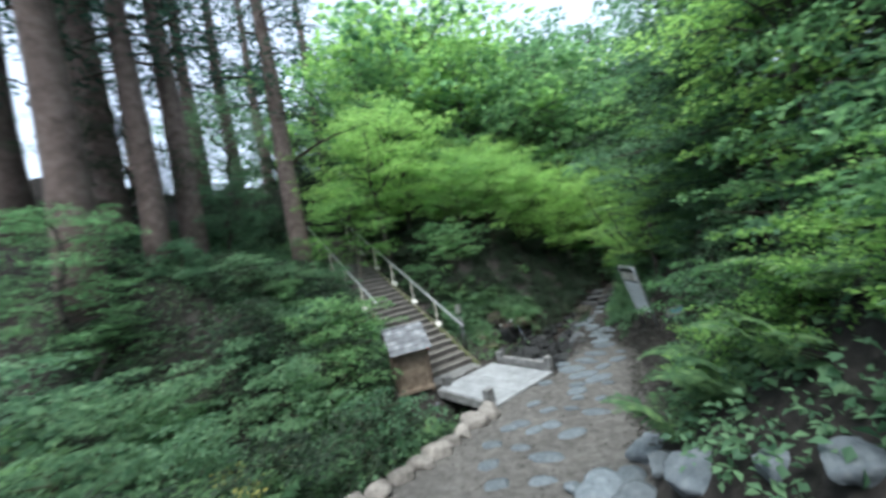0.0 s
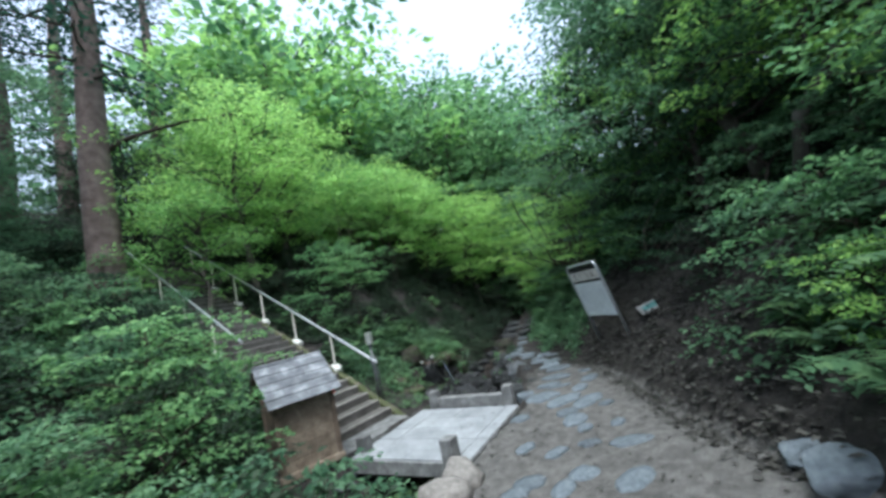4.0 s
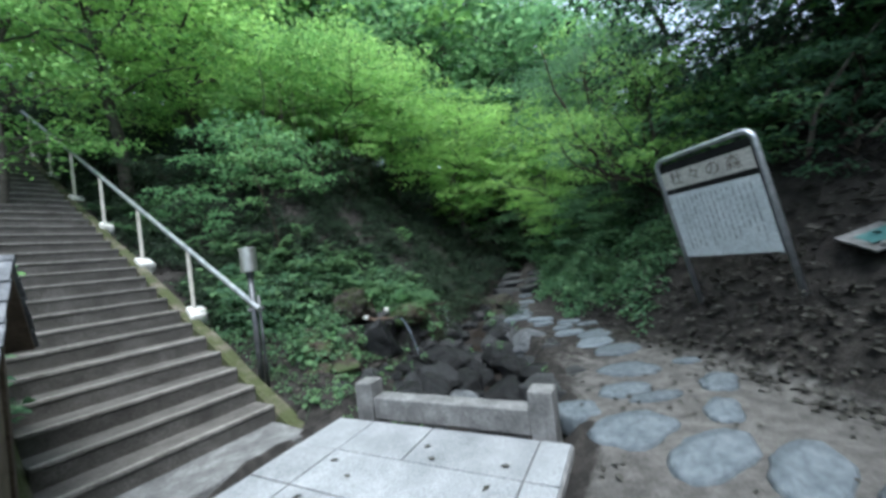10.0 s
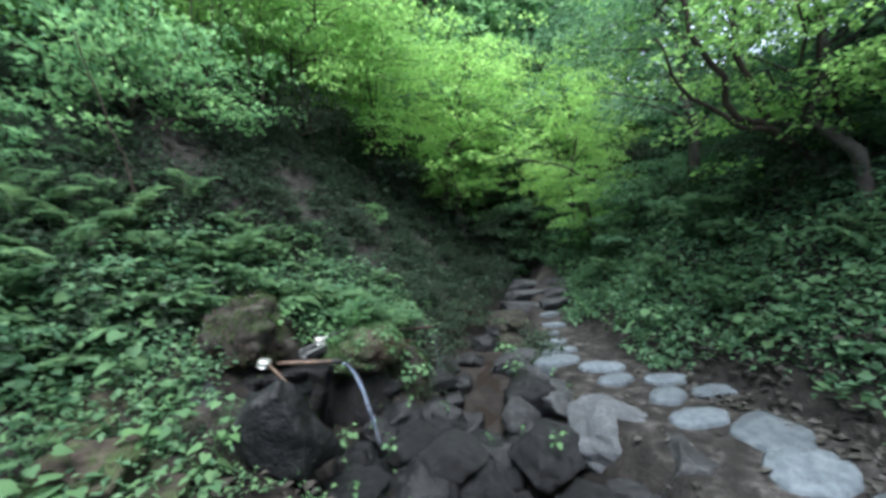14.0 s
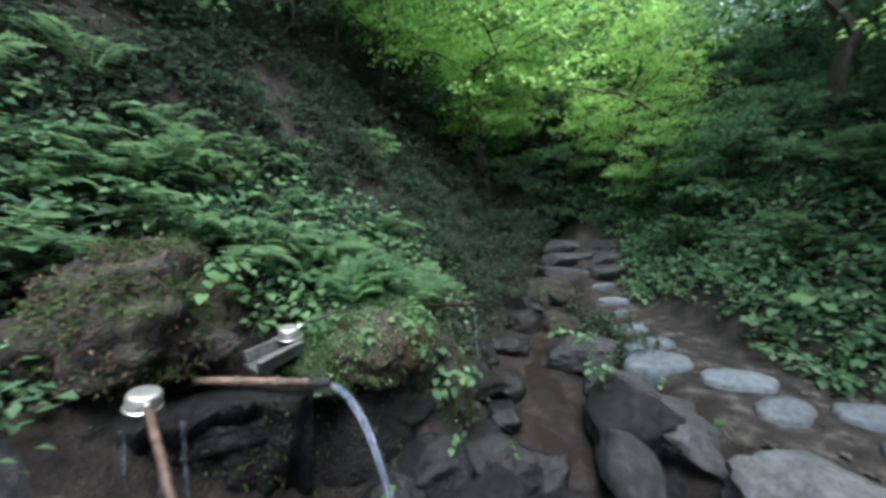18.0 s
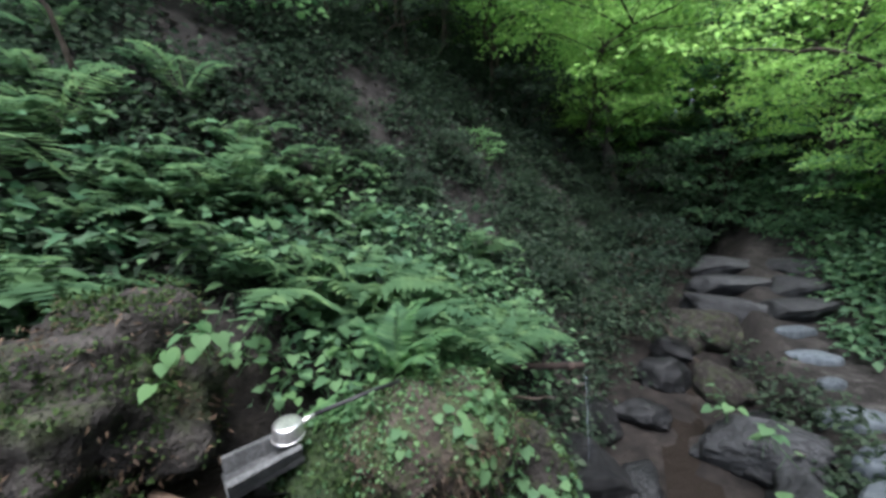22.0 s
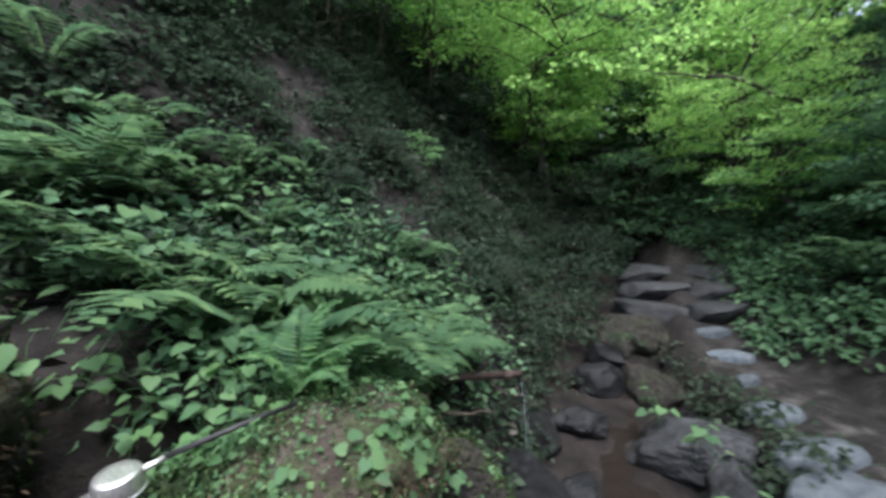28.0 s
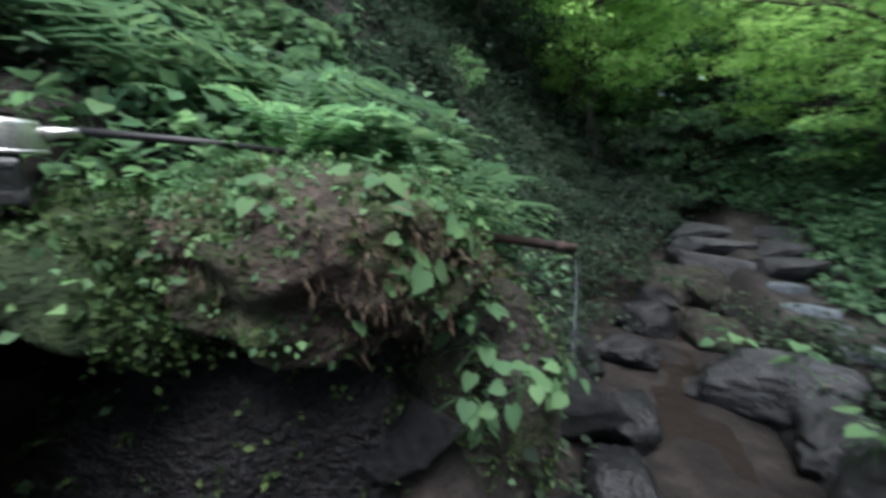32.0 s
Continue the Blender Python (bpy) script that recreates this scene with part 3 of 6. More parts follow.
# ---- small hut ----
def hut():
    at = frame_at((-1.42, 8.98, 0.0), (0.951, 0.309, 0))
    ob = empty("hut", at, "small weathered plank hut with a slate shingle roof", "hut")
    for k in range(6):
        z0 = 0.12 + k * 0.18
        part("plank", block((0.86, 0.03, 0.176), Matrix.Translation((0, 0.14, z0 + 0.09)), 0.005, 0.004, 3, k), WOOD, ob)
        part("plank", block((0.03, 0.62, 0.176), Matrix.Translation((0.44, 0.46, z0 + 0.09)), 0.005, 0.004, 2, k + 9), WOOD, ob)
        part("plank", block((0.03, 0.62, 0.176), Matrix.Translation((-0.44, 0.46, z0 + 0.09)), 0.005, 0.004, 2, k + 19), WOOD_DARK, ob)
        part("plank", block((0.86, 0.03, 0.176), Matrix.Translation((0, 0.78, z0 + 0.09)), 0.005, 0.004, 2, k + 29), WOOD_DARK, ob)
    for x in (-0.44, 0.44):
        for y in (0.135, 0.785):
            part("corner_post", block((0.07, 0.07, 1.3), Matrix.Translation((x, y, 0.6)), 0.008, 0.003, 2, x), WOOD_DARK, ob, "dark timber corner post")
    part("sill", block((1.0, 0.1, 0.1), Matrix.Translation((0, 0.13, 0.09)), 0.015, 0.01, 3, 3), WOOD, ob)
    part("tag", block((0.05, 0.02, 0.09), Matrix.Translation((0.47, 0.09, 1.1)), 0.004), RED, ob, "small red painted tag")
    tilt = math.atan2(0.56, 0.66)
    length = math.hypot(0.56, 0.66)
    for back in (False, True):
        turn = Matrix.Translation((0, 1.32, 0)) @ Matrix.Rotation(math.pi, 4, "Z") if back else Matrix()
        place = turn @ Matrix.Translation((0, 0, 1.15)) @ Matrix.Rotation(tilt, 4, "X")
        deck = part("roof_deck", block((1.1, length, 0.03), place @ Matrix.Translation((0, length / 2, -0.02)), 0.004), WOOD_DARK, ob, "dark roof boarding")
        for k in range(5):
            d = length / 5
            course = block((1.13 + 0.01 * (k % 2), d + 0.05, 0.014), place @ Matrix.Translation((0, d * (k + 0.5) - 0.02, 0.018)) @ Matrix.Rotation(-0.07, 4, "X"), 0.003, 0.004, 3, k + 7 * back)
            part("shingle_course", course, SHINGLE, ob, "grey slate course with pale lichen")
    part("ridge", tube([(-0.57, 0.66, 1.725), (0.57, 0.66, 1.725)], 0.03, 8), SHINGLE, ob)


hut()


# ---- notice board ----
def text_part(words, size, m, mat, parent, name="lettering", label=""):
    cu = bpy.data.curves.new(name, "FONT")
    cu.body, cu.size, cu.extrude, cu.align_x, cu.align_y = words, size, 0.001, "CENTER", "CENTER"
    made = new(name, cu)
    me = bpy.data.meshes.new_from_object(made)
    bpy.data.objects.remove(made)
    me.materials.append(mat)
    ob = new(name, me)
    ob.parent, ob.matrix_basis = parent, m
    if label:
        tagged(ob, label)
    return ob


def notice_board():
    low, high = Vector((4.855, 9.085, 1.05)), Vector((4.605, 9.16, 2.25))
    up = (high - low).normalized()
    across = Vector((-0.17, -1.0, 0.02)).normalized()
    out = across.cross(up).normalized()
    up = out.cross(across)
    m = Matrix((across, up, out)).transposed().to_4x4()
    m.translation = low
    ob = empty("notice_board", m, "white notice board leaning on a bent grey tube frame", "sign")
    h, w, r = 1.23, 0.56, 0.1
    pts = [(-w, -0.62, -0.03), (-w, h - r, -0.03)]
    pts += [(-w + r - r * math.cos(a), h - r + r * math.sin(a), -0.03) for a in (0.4, 0.8, 1.2, math.pi / 2)]
    pts += [(w - r + r * math.sin(a), h - r + r * math.cos(a), -0.03) for a in (0, 0.4, 0.8, 1.2, math.pi / 2)]
    pts += [(w, -0.62, -0.03)]
    part("frame", tube(pts, 0.03, 12), GALV, ob, "bent galvanised tube", True)
    part("back_plate", block((1.06, 1.17, 0.012), Matrix.Translation((0, 0.585, -0.03)), 0.003), BLACK, ob, "dark backing")
    part("panel", block((1.04, 0.79, 0.014), Matrix.Translation((0, 0.4, -0.014)), 0.003), BOARD, ob, "white panel of faded writing")
    part("header", block((1.04, 0.21, 0.014), Matrix.Translation((0, 0.965, -0.014)), 0.003), BOARD_WARM, ob, "cream title panel")
    part("bracket", block((0.04, 0.75, 0.02), Matrix.Translation((0.5, 0.36, -0.02)), 0.003), GALV, ob)
    for x, ch in zip((-0.33, -0.11, 0.11, 0.33), "\u675c\u3005\u306e\u68ee"):
        text_part(ch, 0.17, Matrix.Translation((x, 0.965, -0.005)), INK_BROWN, ob, "title_character", "brown title character")
    rng = random.Random(3)
    for k in range(15):
        x = 0.42 - k * 0.059
        y = 0.74
        end = rng.uniform(0.1, 0.3)
        while y > end:
            run = rng.uniform(0.03, 0.11)
            part("writing", block((rng.uniform(0.012, 0.02), run, 0.002), Matrix.Translation((x, y - run / 2, -0.0065)), 0), INK, ob)
            y -= run + rng.uniform(0.015, 0.03)
    return ob


notice_board()


def fallen_panel():
    m = frame_at((5.12, 7.98, 0.0), (0.75, -0.62, 0.3), (-0.35, -0.1, 0.95))
    m.translation.z = land_z(5.12, 7.98) + 0.03
    ob = empty("map_board", m, "faded map board lying on the leaf litter", "sign")
    part("plate", block((0.55, 0.4, 0.02), Matrix(), 0.004), CURB_STONE, ob, "weathered plate")
    part("map_patch", block((0.36, 0.2, 0.004), Matrix.Translation((-0.02, 0.0, 0.011)), 0.001), TEAL, ob, "teal printed field")
    part("map_patch", block((0.1, 0.26, 0.004), Matrix.Translation((0.21, 0.02, 0.011)), 0.001), CURB_STONE, ob)


fallen_panel()


# ---- stones ----
def rock_mesh(name, seed, size, mat, detail=3, rough=0.35, flat_top=0.0, hewn=0.0):
    bm = bmesh.new()
    bmesh.ops.create_icosphere(bm, subdivisions=detail, radius=1)
    off = Vector((seed * 7.3, seed * 1.9, seed * 4.1))
    cut = random.Random(seed)
    planes = [(Vector((cut.gauss(0, 1), cut.gauss(0, 1), cut.gauss(0, 0.8))).normalized(), cut.uniform(0.62 - hewn, 0.88 - hewn)) for _ in range(13)]
    for v in bm.verts:
        c = v.co.copy()
        for way, depth in planes:
            over = c.dot(way) - depth
            if over > 0:
                c -= way * over * (0.85 + 0.3 * hewn)
        k = 1.12 + 0.9 * hewn + rough * 0.6 * noise.noise(c * 1.1 + off) + rough * 0.42 * noise.noise(c * 2.7 + off) + rough * 0.24 * noise.noise(c * 6.5 + off) + rough * 0.12 * noise.noise(c * 15 + off)
        v.co = c * k
        if flat_top and v.co.z > flat_top:
            v.co.z = flat_top + (v.co.z - flat_top) * 0.18
        v.co = Vector((v.co.x * size[0], v.co.y * size[1], v.co.z * size[2]))
    me = bpy.data.meshes.new(name)
    bm.to_mesh(me)
    bm.free()
    me.materials.append(mat)
    me.polygons.foreach_set("use_smooth", [True] * len(me.polygons))
    return me


def flag_mesh(name, seed, mat):
    """A flat stepping stone with an uneven outline."""
    rng = random.Random(seed)
    n = 22
    bm = bmesh.new()
    outline = []
    for k in range(n):
        a = k * math.tau / n
        r = 1 + 0.22 * noise.noise((math.cos(a) * 1.2 + seed * 5, math.sin(a) * 1.2, seed)) + 0.1 * noise.noise((math.cos(a) * 3, math.sin(a) * 3, seed * 3))
        outline.append((r * math.cos(a), r * math.sin(a)))
    rings = []
    for s, z in ((0.96, -0.12), (1.0, -0.02), (0.97, 0.025), (0.88, 0.045), (0.5, 0.052)):
        rings.append([bm.verts.new((x * s, y * s, z + (0.012 * noise.noise((x * 2, y * 2, seed)) if z > 0 else 0))) for x, y in outline])
    for a, b in zip(rings, rings[1:]):
        for k in range(n):
            bm.faces.new((a[k], a[(k + 1) % n], b[(k + 1) % n], b[k]))
    bm.faces.new(rings[-1])
    bm.faces.new(rings[0][::-1])
    me = bpy.data.meshes.new(name)
    bm.to_mesh(me)
    bm.free()
    me.materials.append(mat)
    me.polygons.foreach_set("use_smooth", [True] * len(me.polygons))
    return me


def put(name, me, m, label, category, group="", kind=""):
    ob = new(name, me)
    ob.matrix_world = m
    return tagged(ob, label, category, group, kind)


def placed(x, y, z, sx, sy, sz, turn=0.0, lean=0.0):
    return Matrix.Translation((x, y, z)) @ Matrix.Rotation(turn, 4, "Z") @ Matrix.Rotation(lean, 4, "X") @ Matrix.Diagonal((sx, sy, sz, 1))


flags = [flag_mesh("stepping_stone", k, SLAB) for k in range(7)]
rng = random.Random(21)
# x, y, half length, half width along the trail
for x, y, a, b in ((2.54, 8.64, .36, .24), (2.62, 8.16, .38, .19), (2.82, 7.78, .38, .18), (2.5, 9.13, .2, .19), (3.12, 8.88, .25, .1), (3.07, 9.14, .26, .16), (3.54, 9.46, .33, .2), (4.03, 10.03, .33, .22),
                   (3.78, 8.74, .26, .15), (3.24, 8.42, .24, .13), (4.12, 9.24, .15, .09), (1.67, 8.09, .2, .14), (2.28, 7.66, .2, .15), (2.16, 7.32, .26, .17), (2.9, 7.45, .15, .1), (4.14, 10.47, .33, .2),
                   (2.1, 6.25, .27, .15), (2.43, 6.77, .15, .09), (2.05, 7.0, .15, .1), (1.19, 6.08, .2, .15), (1.38, 5.57, .28, .16), (0.66, 6.38, .2, .14), (1.31, 6.71, .2, .1), (1.12, 7.13, .18, .1), (1.75, 6.6, .16, .1),
                   (0.02, 5.75, .2, .14), (-0.13, 5.04, .2, .15), (-0.1, 4.35, .2, .16), (0.83, 5.99, .2, .12), (0.76, 4.9, .3, .15), (0.42, 6.3, .18, .12), (0.45, 5.4, .17, .11), (-0.35, 3.8, .18, .13), (0.5, 4.2, .2, .14),
                   (4.28, 11.12, .25, .14), (4.5, 11.47, .22, .13), (4.9, 11.31, .24, .12), (4.85, 11.7, .22, .13), (4.5, 11.97, .22, .13), (4.68, 12.29, .24, .16), (4.5, 12.71, .3, .18), (4.77, 12.96, .26, .13),
                   (5.01, 13.32, .22, .13), (5.37, 13.68, .12, .07), (5.74, 14.05, .21, .12), (5.95, 14.36, .2, .09), (4.45, 10.75, .34, .22)):
    put("stepping_stone", rng.choice(flags), placed(x, y, land_z(x, y) - (0.012 if y > 11 else 0.022), a, b, 1, rng.uniform(-0.45, 0.2) if y > 11 else rng.uniform(-0.5, 0.5)), "flat blue-grey stepping stone set in sandy soil", "stone", "stepping stones of the trail")

round_ = [rock_mesh("stone", k, (1, 1, 0.75), EDGE_STONE, 3, 0.3) for k in range(4)]
wet = [rock_mesh("rock", k + 10, (1, 1, 0.7), ROCK_WET, 4, 0.38, 0.0, 0.12) for k in range(6)]
moss = [rock_mesh("rock", k + 30, (1, 1, 0.85), ROCK_MOSS, 4, 0.4) for k in range(3)]
dry = [rock_mesh("rock", k + 70, (1, 1, 0.75), ROCK_DRY, 4, 0.34, 0.0, 0.15) for k in range(4)]
slabby = [rock_mesh("rock", k + 50, (1, 1, 0.6), ROCK_GREY, 4, 0.28, 0.3, 0.25) for k in range(3)]
pale = [rock_mesh("boulder", k + 55, (1, 1, 0.8), SLAB, 4, 0.3, 0.0, 0.2) for k in range(3)]
# round edging stones on the outer side of the trail
edge_line = LEFT_EDGE[3:8]
for a, b in zip(edge_line, edge_line[1:]):
    n = int(math.dist(a, b) / 0.36)
    for k in range(n):
        x, y = a[0] + (b[0] - a[0]) * k / n + 0.1, a[1] + (b[1] - a[1]) * k / n - 0.05
        s = rng.uniform(0.15, 0.25)
        put("edging_stone", rng.choice(round_), placed(x, y, land_z(x + 0.15, y - 0.1) + 0.03, s * 1.25, s, s, rng.uniform(0, 6)), "rounded pale stone edging the trail", "stone", "edging stones of the trail")
# boulders at the foot of the right bank
for x, y, s in ((1.54, 2.46, .3), (1.3, 3.05, .26), (1.12, 3.45, .3), (0.85, 3.75, .16), (1.64, 1.74, .17), (1.68, 1.2, .17), (1.75, 3.3, .2), (2.05, 4.15, .26), (2.3, 4.6, .22), (1.5, 3.75, .2), (0.8, 3.2, .14)):
    put("boulder", rng.choice(pale), placed(x, y, land_z(x, y) - 0.02, s * 1.2, s, s * 0.75, rng.uniform(0, 6), rng.uniform(-.2, .2)), "pale angular boulder at the foot of the bank", "rock", "boulders beside the trail")
# the stream bed and its banks
for i in range(300):
    k = rng.uniform(2.2, 8.6)
    a, b = STREAM[int(k)], STREAM[int(k) + 1]
    f = k - int(k)
    dx, dy = b[0] - a[0], b[1] - a[1]
    ln = math.hypot(dx, dy)
    side = rng.uniform(-1.0, 0.58)
    x, y = a[0] + dx * f - dy / ln * side, a[1] + dy * f + dx / ln * side
    s = rng.uniform(0.06, 0.1) if rng.random() < 0.6 else rng.uniform(0.1, 0.19)
    if abs((x - 0.55) * ACROSS.x + (y - 8.95) * ACROSS.y) < 1.3 and abs((x - 0.55) * UP.x + (y - 8.95) * UP.y) < 1.5:
        continue
    if y > 12.3 and (abs(side) < 0.5 or i % 3):
        continue
    if math.hypot(x - 2.3, y - 11.9) < 0.75 and s > 0.14:
        s = 0.12
    put("rock", rng.choice(wet), placed(x, y, land_z(x, y) + s * 0.12, s * 1.2, s, s, rng.uniform(0, 6), rng.uniform(-.4, .4)), "dark wet rock in the stream bed", "rock", "rocks of the stream")
for x, y, z, s, kind in ((2.2, 11.45, -.2, .26, dry), (1.55, 11.0, -.28, .32, wet), (2.75, 10.7, -.4, .26, wet), (3.2, 11.0, -.27, .24, wet), (3.35, 11.7, -.24, .26, wet), (3.65, 12.35, -.22, .22, dry), (4.5, 13.45, -.2, .22, dry), (4.9, 14.1, -.15, .22, moss), (4.0, 12.5, -.2, .3, wet),
                         (1.2, 11.3, -.05, .22, dry), (1.75, 11.3, -.2, .2, dry), (0.85, 11.2, .0, .16, dry), (1.5, 11.6, -.05, .18, wet), (0.75, 12.5, .4, .2, moss), (2.7, 12.2, -.35, .3, wet), (3.0, 12.6, -.35, .3, wet), (2.0, 12.1, -.3, .2, wet), (3.3, 13.5, -.2, .26, wet), (5.5, 14.9, .05, .3, moss), (3.0, 9.75, -.2, .34, dry), (3.25, 10.5, -.3, .34, wet), (3.55, 10.9, -.3, .3, dry), (2.5, 10.1, -.5, .3, wet), (2.3, 11.0, -.42, .3, slabby), (1.95, 11.2, -.3, .26, wet), (2.6, 11.4, -.4, .26, wet), (2.95, 11.9, -.42, .24, wet), (2.55, 12.35, -.2, .2, wet), (2.85, 12.5, -.22, .18, wet)):
    put("rock", rng.choice(kind), placed(x, y, z, s * 1.25, s, s, rng.uniform(0, 6), rng.uniform(-.15, .15)), "mossy rock at the water's edge" if kind is moss else "angular rock at the water's edge", "rock", "rocks of the stream")
# small stones at the foot of the hut
for x, y, s in ((-1.0, 9.05, .1), (-0.86, 9.2, .09), (-1.2, 8.98, .08), (-0.75, 9.45, .1)):
    put("stone", rng.choice(slabby), placed(x, y, land_z(x, y) + 0.03, s, s, s, 9 * x), "rounded grey stone beside the hut", "stone", "stones beside the hut")
# steps of the trail upstream
for k, (x, y) in enumerate(((6.0, 14.78), (6.42, 15.1), (6.85, 15.45))):
    for half in (-1, 1):
        q = Vector((x, y, 0)) + Vector((0.75, -0.66, 0)) * half * (0.27 + 0.04 * k)
        m = frame_at((q.x, q.y, land_z(x, y) - 0.04 + 0.015 * half), (0.75 + 0.12 * (k % 2), -0.66, 0.04 * half))
        put("trail_step", rock_mesh("trail_step", 90 + 2 * k + half, (0.36 - 0.05 * half, 0.2, 0.17), ROCK_DRY, 4, 0.3, 0.55, 0.2), m, "rough stone step on the trail up the ravine", "step", "steps of the trail")


# ---- the spring: boulder, mossy mound, spout, ladles ----
def lump(name, seed, at, size, mat, label, rough=0.4, turn=0.0, detail=4, hewn=0.0):
    return put(name, rock_mesh(name, seed, size, mat, detail, rough, 0.0, hewn), placed(*at, 1, 1, 1, turn), label, "rock")


boulder = lump("boulder", 61, (1.4, 12.9, 0.7), (0.37, 0.36, 0.4), ROCK_MOSS, "mossy brown boulder overhanging the spring", 0.5, 0.9, 5, -0.25)
for v in boulder.data.vertices:
    if v.co.z < -0.06:
        v.co.z = -0.06 + (v.co.z + 0.06) * 0.3
lump("rock", 60, (1.2, 13.3, 0.1), (0.6, 0.26, 0.55), ROCK_WET, "wet rock behind the spring pool, blackened for the cavity's shade", 0.3)
lump("boulder", 62, (1.04, 12.66, 0.44), (0.22, 0.22, 0.2), ROCK_MOSS, "low mossy rock beside the spring boulder", 0.4, 1.0)
mound = lump("mound", 63, (2.34, 13.06, 0.47), (0.35, 0.33, 0.22), ROCK_EARTH, "root-bound earthy mound grown over with moss", 0.35, 0.3, 5)
cushion = lump("mound", 64, (2.06, 12.86, 0.44), (0.17, 0.18, 0.13), MOSS_DEEP, "rounded cushion of green moss", 0.3, 0.9)
# shade under the overhang is painted into this wet wall's black
wet_wall = lump("rock", 65, (2.16, 13.04, -0.06), (0.62, 0.27, 0.46), ROCK_SOAKED_SHADED, "wet rock wall below the mound, blackened for the overhang's shade", 0.3)
shoulder = lump("rock", 66, (2.78, 13.12, -0.02), (0.22, 0.26, 0.38), ROCK_MOSS, "mossy rock sloping into the stream", 0.35, 0.4)
lump("rock", 68, (1.66, 12.0, 0.26), (0.3, 0.25, 0.3), ROCK_WET, "dark angular rock in front of the spring", 0.25, 0.8, 5, 0.25)
for seed, x, y, z, w in ((91, 0.78, 12.5, .42, .3), (92, 0.72, 12.05, .3, .3), (93, 1.0, 11.72, .14, .26), (94, 0.5, 12.3, .45, .26), (95, 0.66, 11.6, .12, .24)):
    lump("rock", seed, (x, y, z), (w, w * 0.8, w * 0.6), ROCK_EARTH, "low brown rock caked with earth beside the spring", 0.4, seed, 4, 0.1)
lump("rock", 69, (1.2, 12.2, 0.22), (0.33, 0.3, 0.3), ROCK_MOSS, "mossy rock under the ladle", 0.35, 2.0)
lump("rock", 70, (1.12, 12.5, 0.36), (0.2, 0.16, 0.2), ROCK_DRY, "brown rock beside the pool", 0.35, 2.4)
for seed, at, size, mat, turn, label in ((71, (4.55, 13.38, -0.12), (0.46, 0.19, 0.2), ROCK_DRY, -0.75, "long grey rock beside the stepping stones"), (72, (4.45, 13.1, -0.24), (0.34, 0.26, 0.22), ROCK_DRY, 0.4, "dark grey rock on the bank of the stream"),
                                         (73, (4.2, 12.75, -0.2), (0.34, 0.24, 0.22), ROCK_DRY, 1.2, "dark grey rock on the bank of the stream"), (74, (4.1, 12.3, -0.2), (0.52, 0.24, 0.25), ROCK_DRY, 1.75, "long dark rock edging the trail above the stream"),
                                         (75, (3.86, 11.5, -0.16), (0.31, 0.43, 0.24), ROCK_GREY, 0.1, "large pale-topped rock where the trail meets the stream"), (76, (3.62, 11.8, -0.3), (0.2, 0.15, 0.12), SLAB, 0.5, "small blue-grey rock in the stream"),
                                         (77, (3.7, 10.95, -0.25), (0.42, 0.3, 0.26), ROCK_DRY, 0.9, "dark rock under the edge of the trail"), (78, (5.7, 14.72, -0.0), (0.44, 0.2, 0.16), ROCK_MOSS, -0.6, "mossy pale slab below the first trail step"),
                                         (79, (5.3, 14.95, 0.0), (0.3, 0.24, 0.24), ROCK_MOSS, 0.3, "mossy rock at the head of the stream")):
    lump("rock", seed, at, size, mat, label, 0.25 if seed == 75 else 0.4, turn, 5, 0.0 if seed == 75 else 0.12)
for k, (x, y, z, w) in enumerate(((2.6, 12.68, -0.12, 0.2), (2.95, 12.62, -0.22, 0.22), (2.35, 12.62, -0.2, 0.19), (2.78, 12.28, -0.3, 0.22), (3.2, 12.55, -0.34, 0.2), (2.1, 12.4, -0.3, 0.18), (3.15, 12.1, -0.4, 0.24), (2.45, 12.0, -0.42, 0.24))):
    lump("rock", 110 + k, (x, y, z), (w, w * 0.8, w * 0.95), ROCK_WET, "rounded black rock wet with spray below the spring", 0.4, 1.3 * k, 4, 0.06)
for k, (x, y, z, w) in enumerate(((4.6, 14.35, -0.1, 0.3), (4.9, 14.6, 0.0, 0.24), (4.05, 13.9, -0.16, 0.2), (3.6, 13.35, -0.2, 0.22), (3.35, 13.1, -0.26, 0.2))):
    lump("rock", 100 + k, (x, y, z), (w, w * 0.6, w * 0.45), ROCK_WET, "dark wet stone forming a small fall in the stream", 0.35, 0.6 + k, 4, 0.1)


def jet(name, start, speed, drop, width, label, strands=7, seed=0, gather=-0.9, glints=2):
    """Falling water: a bundle of wavering strands that draw together or spread as they fall, with thin opaque white
    strands painted in as glints.
    """
    rng = random.Random(seed)
    ob = empty(name, Matrix.Translation(start), label, "water")
    last = math.sqrt(drop / 4.9)
    for k in range(strands):
        dx, dy = rng.uniform(-0.62, 0.62), rng.gauss(0, 1) * 0.2
        t0 = rng.uniform(0, 0.05) * last
        t1 = last * rng.uniform(0.85, 1.0)
        bright = k % glints == 0
        if bright:
            t0, t1 = last * rng.uniform(0, 0.5), last * rng.uniform(0.6, 1.0)
        pts, rad = [], []
        for i in range(17):
            t = t0 + (t1 - t0) * i / 16
            spread = width * (1.0 - gather * t / last)
            wob = 0.14 * width * math.sin(19 * t / last + k * 1.7)
            pts.append((speed[0] * t + dx * spread + wob, speed[1] * t + dy * spread, -4.9 * t * t))
            rad.append(width * (0.045 if bright else 0.17) * rng.uniform(0.6, 1.25) * (1 - 0.3 * i / 16))
        part("strand", tube(pts, rad, 6), GLINT_WHITE if bright else WATER_JET, ob, "", True)
    return ob


